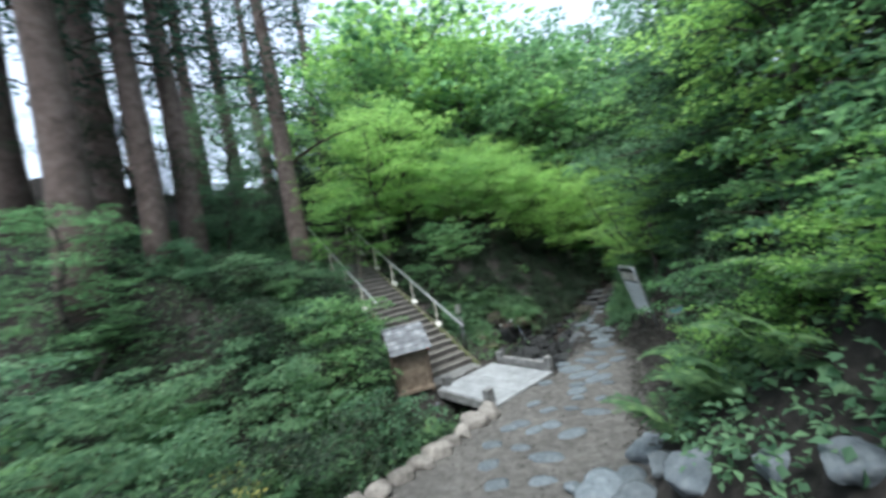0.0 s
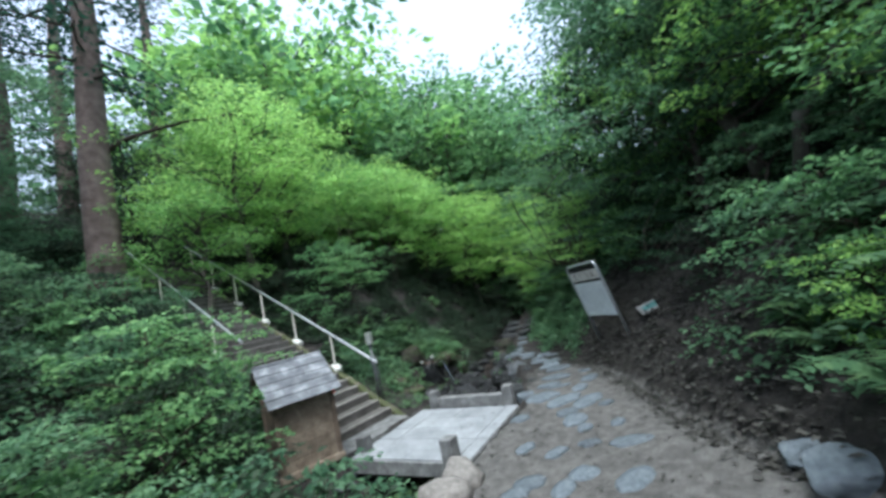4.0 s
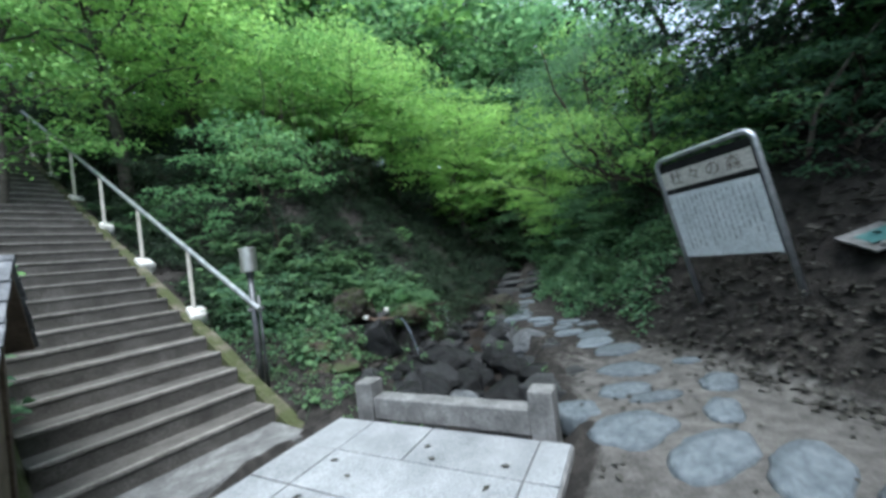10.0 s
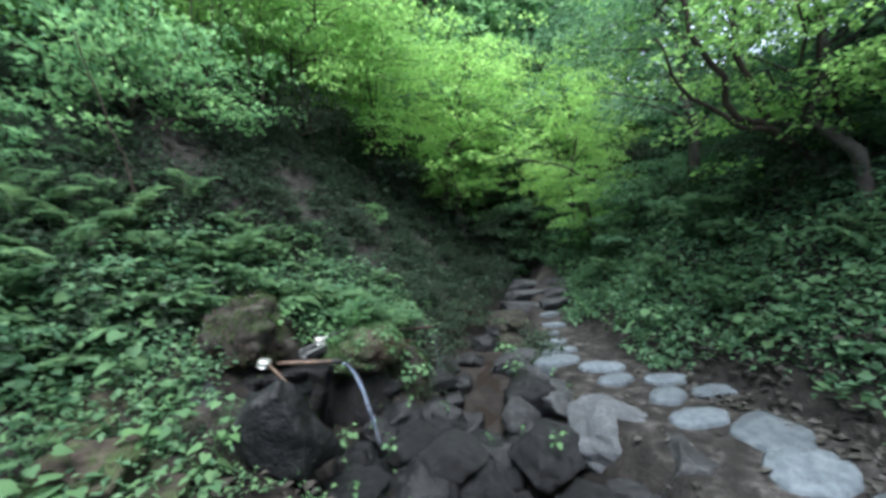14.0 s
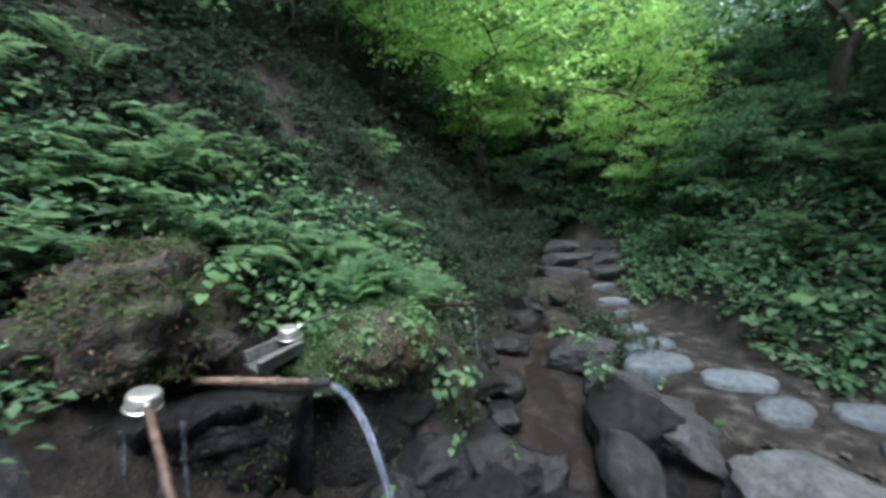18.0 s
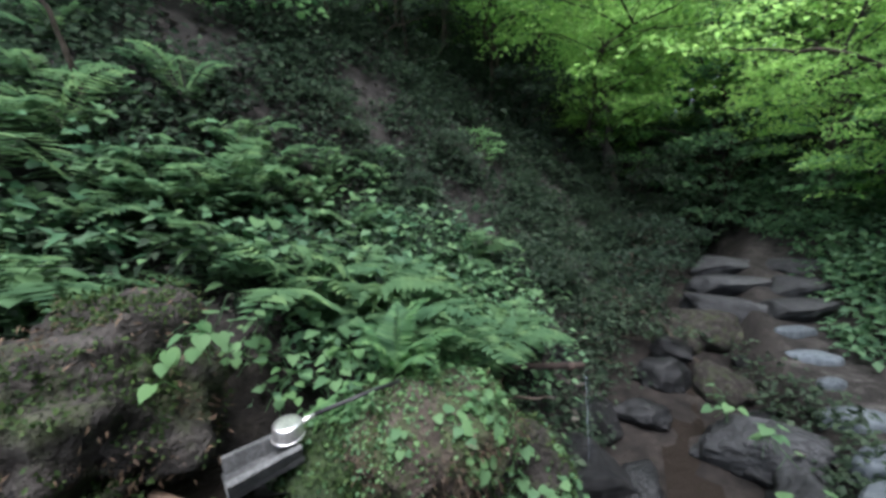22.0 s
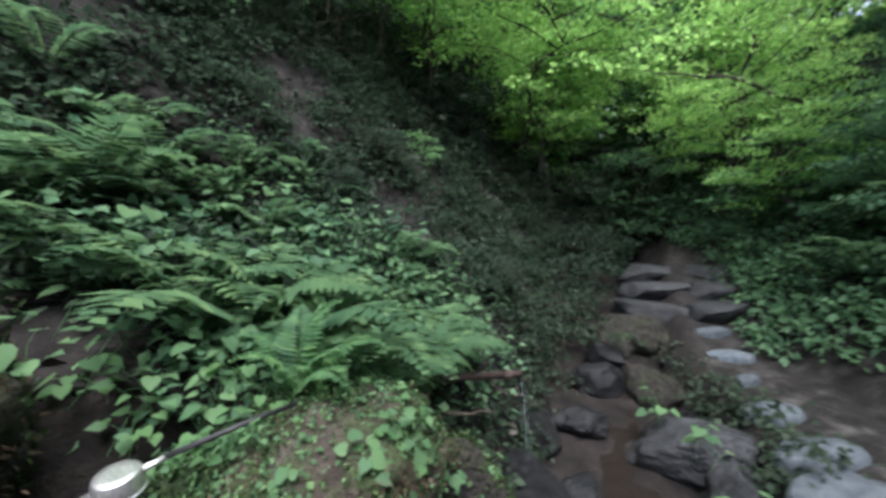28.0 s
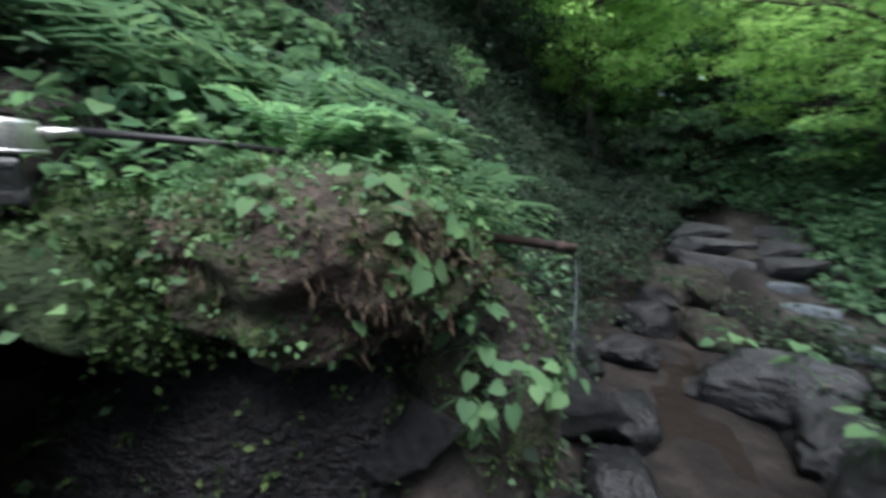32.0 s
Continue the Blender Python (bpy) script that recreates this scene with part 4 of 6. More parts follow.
def pool():
    verts = [(1.12 + 0.72 * u, 12.6 + 0.42 * v + 0.03 * math.sin(5 * u), 0.485 + 0.004 * math.sin(17 * u + 9 * v)) for v in np.linspace(0, 1, 9) for u in np.linspace(0, 1, 17)]
    faces = [(r * 17 + c, r * 17 + c + 1, r * 17 + c + 18, r * 17 + c + 17) for r in range(8) for c in range(16)]
    ob = solid("spring_pool", verts, faces, WATER, smooth=True)
    ob.visible_shadow = False
    tagged(ob, "small pool of spring water under the boulder", "water")
    part("pool_bed", block((0.78, 0.46, 0.1), Matrix.Translation((1.47, 12.82, 0.36)), 0.02, 0.02, 3, 9), ROCK_WET, ob, "dark stone bed")


pool()


def ledge():
    """The dark wall that the pool spills over: ribbed, overhung at the lip, black with water and with shade put into
    its colour.
    """
    nu, nv = 64, 36
    verts, faces = [], []
    for r in range(nv + 1):
        v = r / nv
        for c in range(nu + 1):
            u = c / nu
            x = 1.02 + 0.98 * u
            z = 0.505 - 0.95 * max(0.0, v - 0.12) / 0.88
            lip = 0.05 * math.sin(min(1.0, v / 0.24) * math.pi)
            y = 12.72 - 0.13 * min(1.0, v / 0.12) - lip + 0.10 * soft_step(np.array(v), 0.3, 0.75)
            p = Vector((x * 9, v * 2.2, 3.0))
            y += 0.06 * noise.noise(p) + 0.035 * noise.noise(Vector((x * 23, v * 5, 7))) + 0.012 * noise.noise(Vector((x * 50, z * 50, 1)))
            z += 0.012 * noise.noise(Vector((x * 16, 2, v * 9))) + 0.02 * noise.noise(Vector((x * 6, 9, 0)))
            verts.append((x, float(y), z))
    for r in range(nv):
        for c in range(nu):
            a = r * (nu + 1) + c
            faces.append((a, a + nu + 1, a + nu + 2, a + 1))
    back = len(verts)
    verts += [(1.02, 13.1, 0.3), (2.0, 13.1, 0.3), (2.0, 13.1, -0.5), (1.02, 13.1, -0.5)]
    faces += [(0, nu, back + 1, back), (back, back + 1, back + 2, back + 3), (nv * (nu + 1), back + 3, back + 2, nv * (nu + 1) + nu)]
    ob = solid("ledge", verts, faces, ROCK_SOAKED_SHADED, smooth=True)
    tagged(ob, "dripping rock ledge under the spring pool, blackened by water and painted shade", "rock")
    return ob


spring_ledge = ledge()
for k in range(6):
    x = 1.16 + 0.085 * k + 0.02 * math.sin(5 * k)
    jet("water_trickle", (x, 12.535, 0.495), (0.03 * math.sin(3 * k), -0.22), 0.3 + 0.2 * ((k * 5) % 3), 0.007, "thin veil of water running off the pool ledge", 5, 30 + k, -0.6, 9)


def spout():
    a, b = Vector((1.6, 12.72, 0.552)), Vector((2.01, 12.497, 0.545))
    ob = empty("bamboo_spout", Matrix.Translation(a), "weathered bamboo spout that carries the spring water", "spout")
    way = b - a
    ln = way.length
    pts = [way * (k / 24) for k in range(25)]
    part("pipe", tube(pts, [0.0155 if k % 8 else 0.0175 for k in range(25)], 14), BAMBOO, ob, "brown bamboo with pale worn patches", True)
    for f in (0.33, 0.66):
        part("node_ring", tube([way * f, way * (f + 0.02)], 0.02, 14), WOOD_DARK, ob)
    part("mouth", tube([way * 0.93, way * 1.1], [0.019, 0.017], 14), ROCK_WET, ob, "wet dark open end")


spout()
jet("water_jet", (2.045, 12.487, 0.53), (0.66, -0.28), 0.7, 0.024, "clear jet of spring water falling from the spout", 26, 1, 0.3)
jet("water_jet", (3.27, 13.385, 0.485), (0.16, -0.02), 0.72, 0.012, "thin thread of water falling from the iron pipe", 3, 4)


def trough():
    a, b = Vector((1.785, 12.7, 0.578)), Vector((1.965, 12.8, 0.605))
    m = frame_at(a, b - a, (-0.08, -0.2, 0.95))
    ob = empty("trough", m, "grey stone channel resting on the moss", "trough")
    ln = (b - a).length
    part("base", block((ln, 0.1, 0.022), Matrix.Translation((ln / 2, 0, -0.02)), 0.005, 0.004, 4, 1), TROUGH_STONE, ob, "rough underside")
    part("front_wall", block((ln * 0.98, 0.02, 0.05), Matrix.Translation((ln / 2, -0.045, 0.008)) @ Matrix.Rotation(0.25, 4, "X"), 0.005, 0.005, 4, 2), TROUGH_STONE, ob, "worn front wall")
    part("back_wall", block((ln * 0.94, 0.02, 0.055), Matrix.Translation((ln / 2, 0.045, 0.012)) @ Matrix.Rotation(-0.2, 4, "X"), 0.005, 0.005, 4, 3), TROUGH_STONE, ob, "worn back wall")


trough()


def ladle(at, toward, tilt, label):
    """A steel dipper laid upside down: cup, rolled rim, socket and long grip."""
    way = Vector(toward) - Vector(at)
    m = frame_at(at, (way.x, way.y, way.z), tilt)
    ob = empty("ladle", m @ Matrix.Scale(0.82, 4), label, "ladle")
    cup = lathe([(0.05, 0.0), (0.056, 0.003), (0.057, 0.01), (0.054, 0.026), (0.052, 0.05), (0.048, 0.056), (0.03, 0.057)], 36)
    c = part("cup", cup, STEEL, ob, "brushed steel cup", True)
    ring = [(0.057 * math.cos(k * math.tau / 36), 0.057 * math.sin(k * math.tau / 36), 0.004) for k in range(37)]
    part("rim", tube(ring, 0.0035, 8, False), STEEL, c, "rolled rim", True)
    part("socket", tube([(0.05, 0, 0.036), (0.075, 0, 0.04), (0.105, 0, 0.044)], [0.013, 0.009, 0.009], 10), STEEL, ob, "bright steel socket", True)
    return ob, way.length


one, ln = ladle((1.94, 12.79, 0.642), (2.235, 12.945, 0.66), (0, -0.12, 1), "steel ladle with a black grip lying upside down on the trough")
part("grip", tube([(0.1, 0, 0.046), (0.34, 0, 0.05), (0.51, 0, 0.046)], 0.009, 10), BLACK, one, "black grip", True)
two, ln = ladle((1.51, 12.416, 0.62), (1.639, 11.98, 0.545), (0.1, 0.1, 1), "steel ladle with a wooden grip lying on the rocks")
part("grip", tube([(0.1, 0, 0.046), (0.3, 0, 0.042), (0.54, 0, 0.03)], 0.013, 10), BAMBOO, two, "pale wooden grip", True)


def iron_pipe():
    ob = empty("iron_pipe", Matrix.Translation((2.5, 13.4, 0.545)), "rusty iron pipe reaching out over the stream", "pipe")
    part("tube", tube([(0, 0, 0), (0.4, -0.005, -0.02), (0.77, -0.015, -0.045)], 0.018, 12), RUST, ob, "", True)
    part("collar", tube([(0.68, -0.013, -0.04), (0.71, -0.014, -0.042)], 0.021, 12), RUST, ob)


iron_pipe()


# ---- plants ----


def leaf_arrays(base, way, normal, length, width, fold=0.25):
    """Pointed leaves, folded along the rib: four corners each."""
    way = way / np.linalg.norm(way, axis=1, keepdims=True)
    side = np.cross(way, normal)
    side /= np.linalg.norm(side, axis=1, keepdims=True) + 1e-9
    normal = np.cross(side, way)
    ln, wd = length[:, None], width[:, None]
    mid = base + way * ln * 0.45
    v = np.stack([base, mid + side * wd * 0.5 + normal * wd * fold, base + way * ln, mid - side * wd * 0.5 + normal * wd * fold], 1)
    return v.reshape(-1, 3)


def leaf_mesh(name, verts, mat):
    n = len(verts) // 4
    i = np.arange(n)[:, None] * 4
    faces = np.concatenate([i + [[0, 2, 1]], i + [[0, 3, 2]]], 1).reshape(-1, 3)
    me = bpy.data.meshes.new(name)
    me.vertices.add(len(verts))
    me.vertices.foreach_set("co", verts.astype(np.float32).ravel())
    me.loops.add(faces.size)
    me.loops.foreach_set("vertex_index", faces.astype(np.int32).ravel())
    me.polygons.add(len(faces))
    me.polygons.foreach_set("loop_start", np.arange(0, faces.size, 3, dtype=np.int32))
    me.update(calc_edges=True)
    me.materials.append(mat)
    return me


def spray(rng, centre, out, radius, count, size, droop=0.25):
    """A flat, drooping spray of leaves round a twig's end."""
    r = radius * np.sqrt(rng.random(count))
    a = rng.random(count) * math.tau
    p = np.stack([r * np.cos(a), r * np.sin(a), rng.normal(0, 0.1 * radius, count) - droop * r * r / radius], 1)
    p[:, :2] += np.outer(r * 0.3, out[:2])
    base = centre + p
    way = np.stack([np.cos(a), np.sin(a), np.full(count, -0.25)], 1) + rng.normal(0, 0.5, (count, 3)) + 0.5 * out
    normal = np.array([0, 0, 1.0]) + rng.normal(0, 0.45, (count, 3))
    ln = size * rng.uniform(0.65, 1.3, count)
    return leaf_arrays(base, way, normal, ln, ln * rng.uniform(0.45, 0.7, count))


def limbs(points, radius, sides=6):
    return tube(points, [radius * (1 - 0.8 * k / (len(points) - 1)) for k in range(len(points))], sides)


def join(bms):
    out = bmesh.new()
    for b in bms:
        me = bpy.data.meshes.new("tmp")
        b.to_mesh(me)
        b.free()
        out.from_mesh(me)
        bpy.data.meshes.remove(me)
    return out


def bent(a, b, rng, sag=0.15, n=6):
    a, b = np.array(a, float), np.array(b, float)
    k = np.linspace(0, 1, n)[:, None]
    line = a + (b - a) * k
    ln = np.linalg.norm(b - a)
    line[:, 2] += np.sin(k[:, 0] * math.pi) * ln * sag
    line[1:-1] += rng.normal(0, 0.03 * ln, (n - 2, 3))
    return line


def woody(name, seed, height, spread, bare, n_limbs, n_sprays, per_spray, leaf, spray_r, leaf_mat, bark, trunk_r, label, category, squash=1.0, reach=0.0):
    """A tree or shrub: a tapered trunk that parts into limbs, and a crown of leaf sprays in uneven layers."""
    rng = np.random.default_rng(seed)
    ob = empty(name, Matrix.Translation((0, 0, -80 - seed)), label, category)
    top = np.array([rng.normal(0, 0.06) * height + reach * 0.3, rng.normal(0, 0.06) * height, height * 0.86])
    trunk = bent((0, 0, -0.3), top, rng, 0.0, 9)
    wood = [limbs(trunk, trunk_r, 9)]
    verts = []
    per = max(1, n_sprays // n_limbs)
    for k in range(n_limbs):
        f = bare + (1 - bare) * (k + rng.random()) / n_limbs
        i = min(int(f * 8), 7)
        start = trunk[i] + (trunk[i + 1] - trunk[i]) * (f * 8 - i)
        a = k * 2.4 + rng.normal(0, 0.4)
        shape = math.sin(math.pi * min(1, 0.18 + 0.8 * (f - bare) / (1 - bare + 1e-6))) ** 0.7
        ln = spread * shape * rng.uniform(0.6, 1.15)
        out = np.array([math.cos(a), math.sin(a), 0.0])
        end = start + out * ln + np.array([reach * ln / spread, 0, ln * rng.uniform(0.05, 0.45) * squash])
        branch = bent(start, end, rng, 0.08, 6)
        wood.append(limbs(branch, trunk_r * 0.32 * (1 - 0.6 * f) + 0.006, 5))
        for s in range(per):
            g = rng.uniform(0.3, 1.08)
            j = min(int(g * 5), 4)
            c = branch[j] + (branch[j + 1] - branch[j]) * (g * 5 - j)
            c = c + rng.normal(0, 1, 3) * np.array([0.2, 0.2, 0.13]) * spread * 0.8
            verts.append(spray(rng, c, out, spray_r * rng.uniform(0.6, 1.25), per_spray, leaf))
    part("trunk", join(wood), bark, ob, "", True)
    crown = new("crown", leaf_mesh("crown", np.concatenate(verts), leaf_mat))
    crown.parent = ob
    return ob


def stand(ob, x, y, turn=0.0, scale=1.0, sink=0.0, label="", lean=(0, 0), tall=1.0):
    m = Matrix.Translation((x, y, land_z(x, y) - sink)) @ Euler((lean[0], lean[1], turn)).to_matrix().to_4x4() @ Matrix.Diagonal((scale, scale, scale * tall, 1))
    c = copy_thing(ob, m)
    if label:
        tagged(c, label)
    return c


def drop_model(ob):
    for o in (*ob.children_recursive, ob):
        bpy.data.objects.remove(o)


distant = [woody("tree", 160 + k, 9.0, 3.4, 0.18, 20, 96, 30, 0.32, 1.0, m, BARK_GREY, 0.17, "tall broadleaf tree of the wooded hillside", "tree") for k, m in enumerate((LEAF_FRESH, LEAF_MID, LEAF_DARK_SHADED, LEAF_LIME))]
airy = [woody("tree", 165 + k, 9.5, 2.8, 0.35, 18, 60, 28, 0.26, 0.85, LEAF_FRESH, BARK_GREY, 0.12, "tall slender tree with thin pale foliage", "tree") for k in range(2)]
maple = [woody("tree", 100 + k, 6.5, 2.6, 0.3, 24, 168, 46, 0.11, 0.5, LEAF_LIME, BARK_GREY, 0.13, "lime-green broadleaf tree with layered sprays", "tree") for k in range(3)]
low_maple = [woody("tree", 180 + k, 4.7, 2.3, 0.36, 26, 156, 40, 0.095, 0.42, LEAF_LIME, TWIG, 0.045, "slender lime-green tree leaning over the hollow", "tree") for k in range(3)]
maple_green = [woody("tree", 170 + k, 6.0, 2.9, 0.12, 24, 150, 40, 0.17, 0.55, LEAF_MID, TWIG, 0.08, "young green tree with flat layered sprays", "tree") for k in range(3)]
broad = [woody("tree", 110 + k, 8.5, 3.0, 0.22, 24, 168, 46, 0.125, 0.6, (LEAF_FRESH, LEAF_MID, LEAF_FRESH)[k], BARK_GREY, 0.16, "mid-green broadleaf tree on the ravine side", "tree") for k in range(3)]
# the second of these shares the leaf colour that has shade put into it
gloom = [woody("tree", 120 + k, 8.0, 3.2, 0.2, 26, 182, 52, 0.14, 0.64, (LEAF_MID, LEAF_DARK_SHADED)[k], BARK_GREY, 0.16, "dark evergreen broadleaf tree", "tree") for k in range(2)]
shrub = [woody("shrub", 130 + k, 1.5, 0.85, 0.05, 16, 54, 38, 0.078, 0.25, (LEAF_MID, LEAF_FRESH, LEAF_MID)[k], TWIG, 0.025, "green leafy shrub on the slope", "shrub") for k in range(3)]
shrub_dark = [woody("shrub", 140 + k, 1.4, 0.85, 0.05, 16, 54, 38, 0.078, 0.26, LEAF_DARK_SHADED, TWIG, 0.025, "dark leafy shrub with shade put into its leaf colour", "shrub") for k in range(2)]
shrub_lime = [woody("shrub", 150 + k, 1.5, 0.95, 0.08, 16, 54, 38, 0.085, 0.29, LEAF_LIME, TWIG, 0.025, "bright green layered shrub", "shrub") for k in range(2)]


shrub_yellow = [woody("shrub", 158, 1.2, 0.8, 0.05, 14, 40, 36, 0.06, 0.22, LEAF_YELLOW, TWIG, 0.02, "shrub with yellow-edged leaves below the trail", "shrub")]


def cedar(seed):
    rng = np.random.default_rng(seed)
    ob = empty("cedar_tree", Matrix.Translation((0, 0, -200 - seed)), "tall cedar with a straight reddish-brown trunk", "tree")
    h = 24
    line = [(0.05 * math.sin(k), 0.04 * math.cos(k * 1.3), -0.5 + (h + 0.5) * k / 12) for k in range(13)]
    part("trunk", tube(line, [0.52, 0.44] + [0.4 * (1 - 0.8 * k / 11) for k in range(11)], 14), BARK, ob, "", True)
    wood, verts = [], []
    for k in range(64):
        z = 7.5 + 16 * (k / 64) + rng.normal(0, 0.3)
        a = k * 2.4 + rng.normal(0, 0.5)
        ln = (3.6 * (1 - (z - 7) / 21)) * rng.uniform(0.6, 1.1)
        out = np.array([math.cos(a), math.sin(a), 0])
        branch = bent((0, 0, z), (out[0] * ln, out[1] * ln, z - 0.3 * ln + rng.normal(0, 0.2)), rng, 0.06, 5)
        wood.append(limbs(branch, 0.05, 5))
        for s in range(3 if k % 2 else 2):
            verts.append(spray(rng, branch[1 + s] + rng.normal(0, 0.15, 3), out, 0.6, 22, 0.2, 0.5))
    tagged(part("branchwork", join(wood), TWIG, ob, "thin dark drooping branches", True), kind="stuff")
    crown = new("crown", leaf_mesh("crown", np.concatenate(verts), LEAF_NEEDLE))
    crown.parent = ob
    return ob


cedars = [cedar(1), cedar(2)]

rng = random.Random(77)
START = Vector((-0.37, -0.7))
for az, d, s in ((-43, 13.5, 1.15), (-39.4, 15.5, .95), (-35.8, 14, .8), (-32, 15.5, .9), (-19.3, 17, .95), (-47, 17, 1), (-30, 22, .9), (-41, 21, .9), (-26, 24, .9), (-52, 15, 1), (-36.5, 25, .9), (-14, 27, .85), (-22, 30, .9)):
    a = radians(az)
    stand(rng.choice(cedars), START.x + d * math.sin(a), START.y + d * math.cos(a), rng.uniform(0, 6), s, 0.4)


def scatter(models, n, inside, size, seed, sink=0.1, label=""):
    """Copies at random places of the plan for which inside(x, y) holds; size: smallest and largest scale."""
    r = random.Random(seed)
    made = 0
    for _ in range(n * 30):
        x, y = r.uniform(-16, 20), r.uniform(-10, 48)
        if not inside(x, y):
            continue
        stand(r.choice(models), x, y, r.uniform(0, 6.28), r.uniform(*size), sink, label, (r.uniform(-.12, .12), r.uniform(-.12, .12)))
        made += 1
        if made == n:
            break


def sides(x, y):
    """Distances beyond the right edge and beyond the left edge of the trail, from the stream, and up and across the flight of steps."""
    p, q = np.array([x]), np.array([y])
    r, l, s = -beside(RIGHT_EDGE, p, q)[0][0], beside(LEFT_EDGE, p, q)[0][0], abs(beside(STREAM, p, q)[0][0])
    return r, l, s, (x - STAIR.x) * UP.x + (y - STAIR.y) * UP.y, (x - STAIR.x) * ACROSS.x + (y - STAIR.y) * ACROSS.y


def on_steps(x, y, room=0.5):
    _, _, _, up, across = sides(x, y)
    return -0.8 < up < 11 and -1.7 - room < across < 0.2 + room


def far_wood(x, y):
    r, l, s, up, across = sides(x, y)
    return (y > 23 or r > 11 or (l > 14 and y > 6)) and y < 46 and not on_steps(x, y, 2) and s > 1.5 and not (x < -5 and 5 < y < 40)


scatter(distant[:2] + distant[3:], 62, far_wood, (1.0, 1.9), 3, 0.3)
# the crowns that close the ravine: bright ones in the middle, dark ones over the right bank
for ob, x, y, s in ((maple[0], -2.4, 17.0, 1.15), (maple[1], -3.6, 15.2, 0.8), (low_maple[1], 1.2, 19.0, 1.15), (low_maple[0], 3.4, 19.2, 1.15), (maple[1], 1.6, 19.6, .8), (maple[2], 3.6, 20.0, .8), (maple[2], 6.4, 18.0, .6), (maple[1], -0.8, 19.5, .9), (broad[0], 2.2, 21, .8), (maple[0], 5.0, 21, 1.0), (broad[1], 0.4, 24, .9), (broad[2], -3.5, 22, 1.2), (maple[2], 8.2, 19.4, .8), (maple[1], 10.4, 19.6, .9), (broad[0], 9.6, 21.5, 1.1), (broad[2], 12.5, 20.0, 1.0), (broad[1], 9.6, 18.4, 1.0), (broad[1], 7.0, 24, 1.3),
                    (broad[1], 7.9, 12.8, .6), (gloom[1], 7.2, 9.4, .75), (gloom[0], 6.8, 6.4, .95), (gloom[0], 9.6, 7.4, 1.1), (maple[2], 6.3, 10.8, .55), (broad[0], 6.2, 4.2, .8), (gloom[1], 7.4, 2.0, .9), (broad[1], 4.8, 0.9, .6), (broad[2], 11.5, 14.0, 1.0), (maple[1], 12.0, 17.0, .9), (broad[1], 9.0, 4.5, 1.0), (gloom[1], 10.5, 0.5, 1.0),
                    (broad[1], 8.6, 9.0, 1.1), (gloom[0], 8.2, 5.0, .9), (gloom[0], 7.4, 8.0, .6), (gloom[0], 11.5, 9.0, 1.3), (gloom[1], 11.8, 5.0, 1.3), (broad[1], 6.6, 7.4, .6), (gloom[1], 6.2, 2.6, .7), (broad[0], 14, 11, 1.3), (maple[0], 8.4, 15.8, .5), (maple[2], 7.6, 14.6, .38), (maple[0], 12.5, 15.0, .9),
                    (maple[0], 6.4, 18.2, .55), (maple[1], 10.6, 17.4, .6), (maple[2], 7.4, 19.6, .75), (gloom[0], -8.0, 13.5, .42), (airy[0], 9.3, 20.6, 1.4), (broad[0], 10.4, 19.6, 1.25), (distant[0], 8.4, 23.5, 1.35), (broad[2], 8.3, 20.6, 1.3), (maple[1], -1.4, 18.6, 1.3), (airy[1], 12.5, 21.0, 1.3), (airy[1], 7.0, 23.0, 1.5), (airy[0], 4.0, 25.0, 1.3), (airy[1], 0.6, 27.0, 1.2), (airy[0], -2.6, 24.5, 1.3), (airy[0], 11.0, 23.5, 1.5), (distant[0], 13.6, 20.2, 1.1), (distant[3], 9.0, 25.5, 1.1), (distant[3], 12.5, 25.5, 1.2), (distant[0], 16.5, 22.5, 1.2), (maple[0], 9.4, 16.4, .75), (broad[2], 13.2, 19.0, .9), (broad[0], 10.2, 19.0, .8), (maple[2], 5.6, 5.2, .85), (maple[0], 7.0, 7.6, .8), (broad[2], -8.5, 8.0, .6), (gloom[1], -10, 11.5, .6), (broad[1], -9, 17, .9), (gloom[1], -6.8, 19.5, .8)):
    stand(ob, x, y, rng.uniform(0, 6.28), s, 0.2)


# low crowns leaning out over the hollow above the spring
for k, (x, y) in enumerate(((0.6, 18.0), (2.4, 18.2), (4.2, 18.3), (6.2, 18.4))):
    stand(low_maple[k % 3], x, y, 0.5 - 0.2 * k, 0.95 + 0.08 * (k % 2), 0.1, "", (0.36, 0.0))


def left_thicket(x, y):
    r, l, s, up, across = sides(x, y)
    return 0.35 < l < 8 and y > -3 and y < 12 and x < -0.9 and not on_steps(x, y, 0.35) and across < -1.9 and not (abs(x + 1.4) < 0.9 and 7.6 < y < 10.3) and s > 0.3


def left_verge(x, y):
    r, l, s, up, across = sides(x, y)
    return 0.6 < l < 2.4 and 2.0 < y < 6.2 and s > 0.4 and across < -2.2


def right_verge(x, y):
    r, l, s, up, across = sides(x, y)
    return 1.3 < r < 2.8 and -1.5 < y < 4.6


scatter(shrub_lime, 12, right_verge, (0.6, 0.9), 19)
for x, y, s in ((-3.1, 8.4, 1.2), (-3.0, 10.6, 1.2), (-3.4, 9.6, 1.4)):
    stand(shrub[1], x, y, 3 * x, s, 0.05)
for x, y, s in ((4.6, 15.1, .7), (5.2, 15.8, .8), (4.1, 14.7, .6), (5.9, 16.4, .9), (6.4, 16.9, .9)):
    stand(shrub_dark[0], x, y, 9 * x, s, 0.3)
for x, y, s in ((9.2, 18.2, 1.6), (8.6, 17.6, 1.3), (10.0, 18.8, 1.8), (9.4, 19.4, 2.0)):
    stand(shrub[0], x, y, 4 * x, s, 0.1)
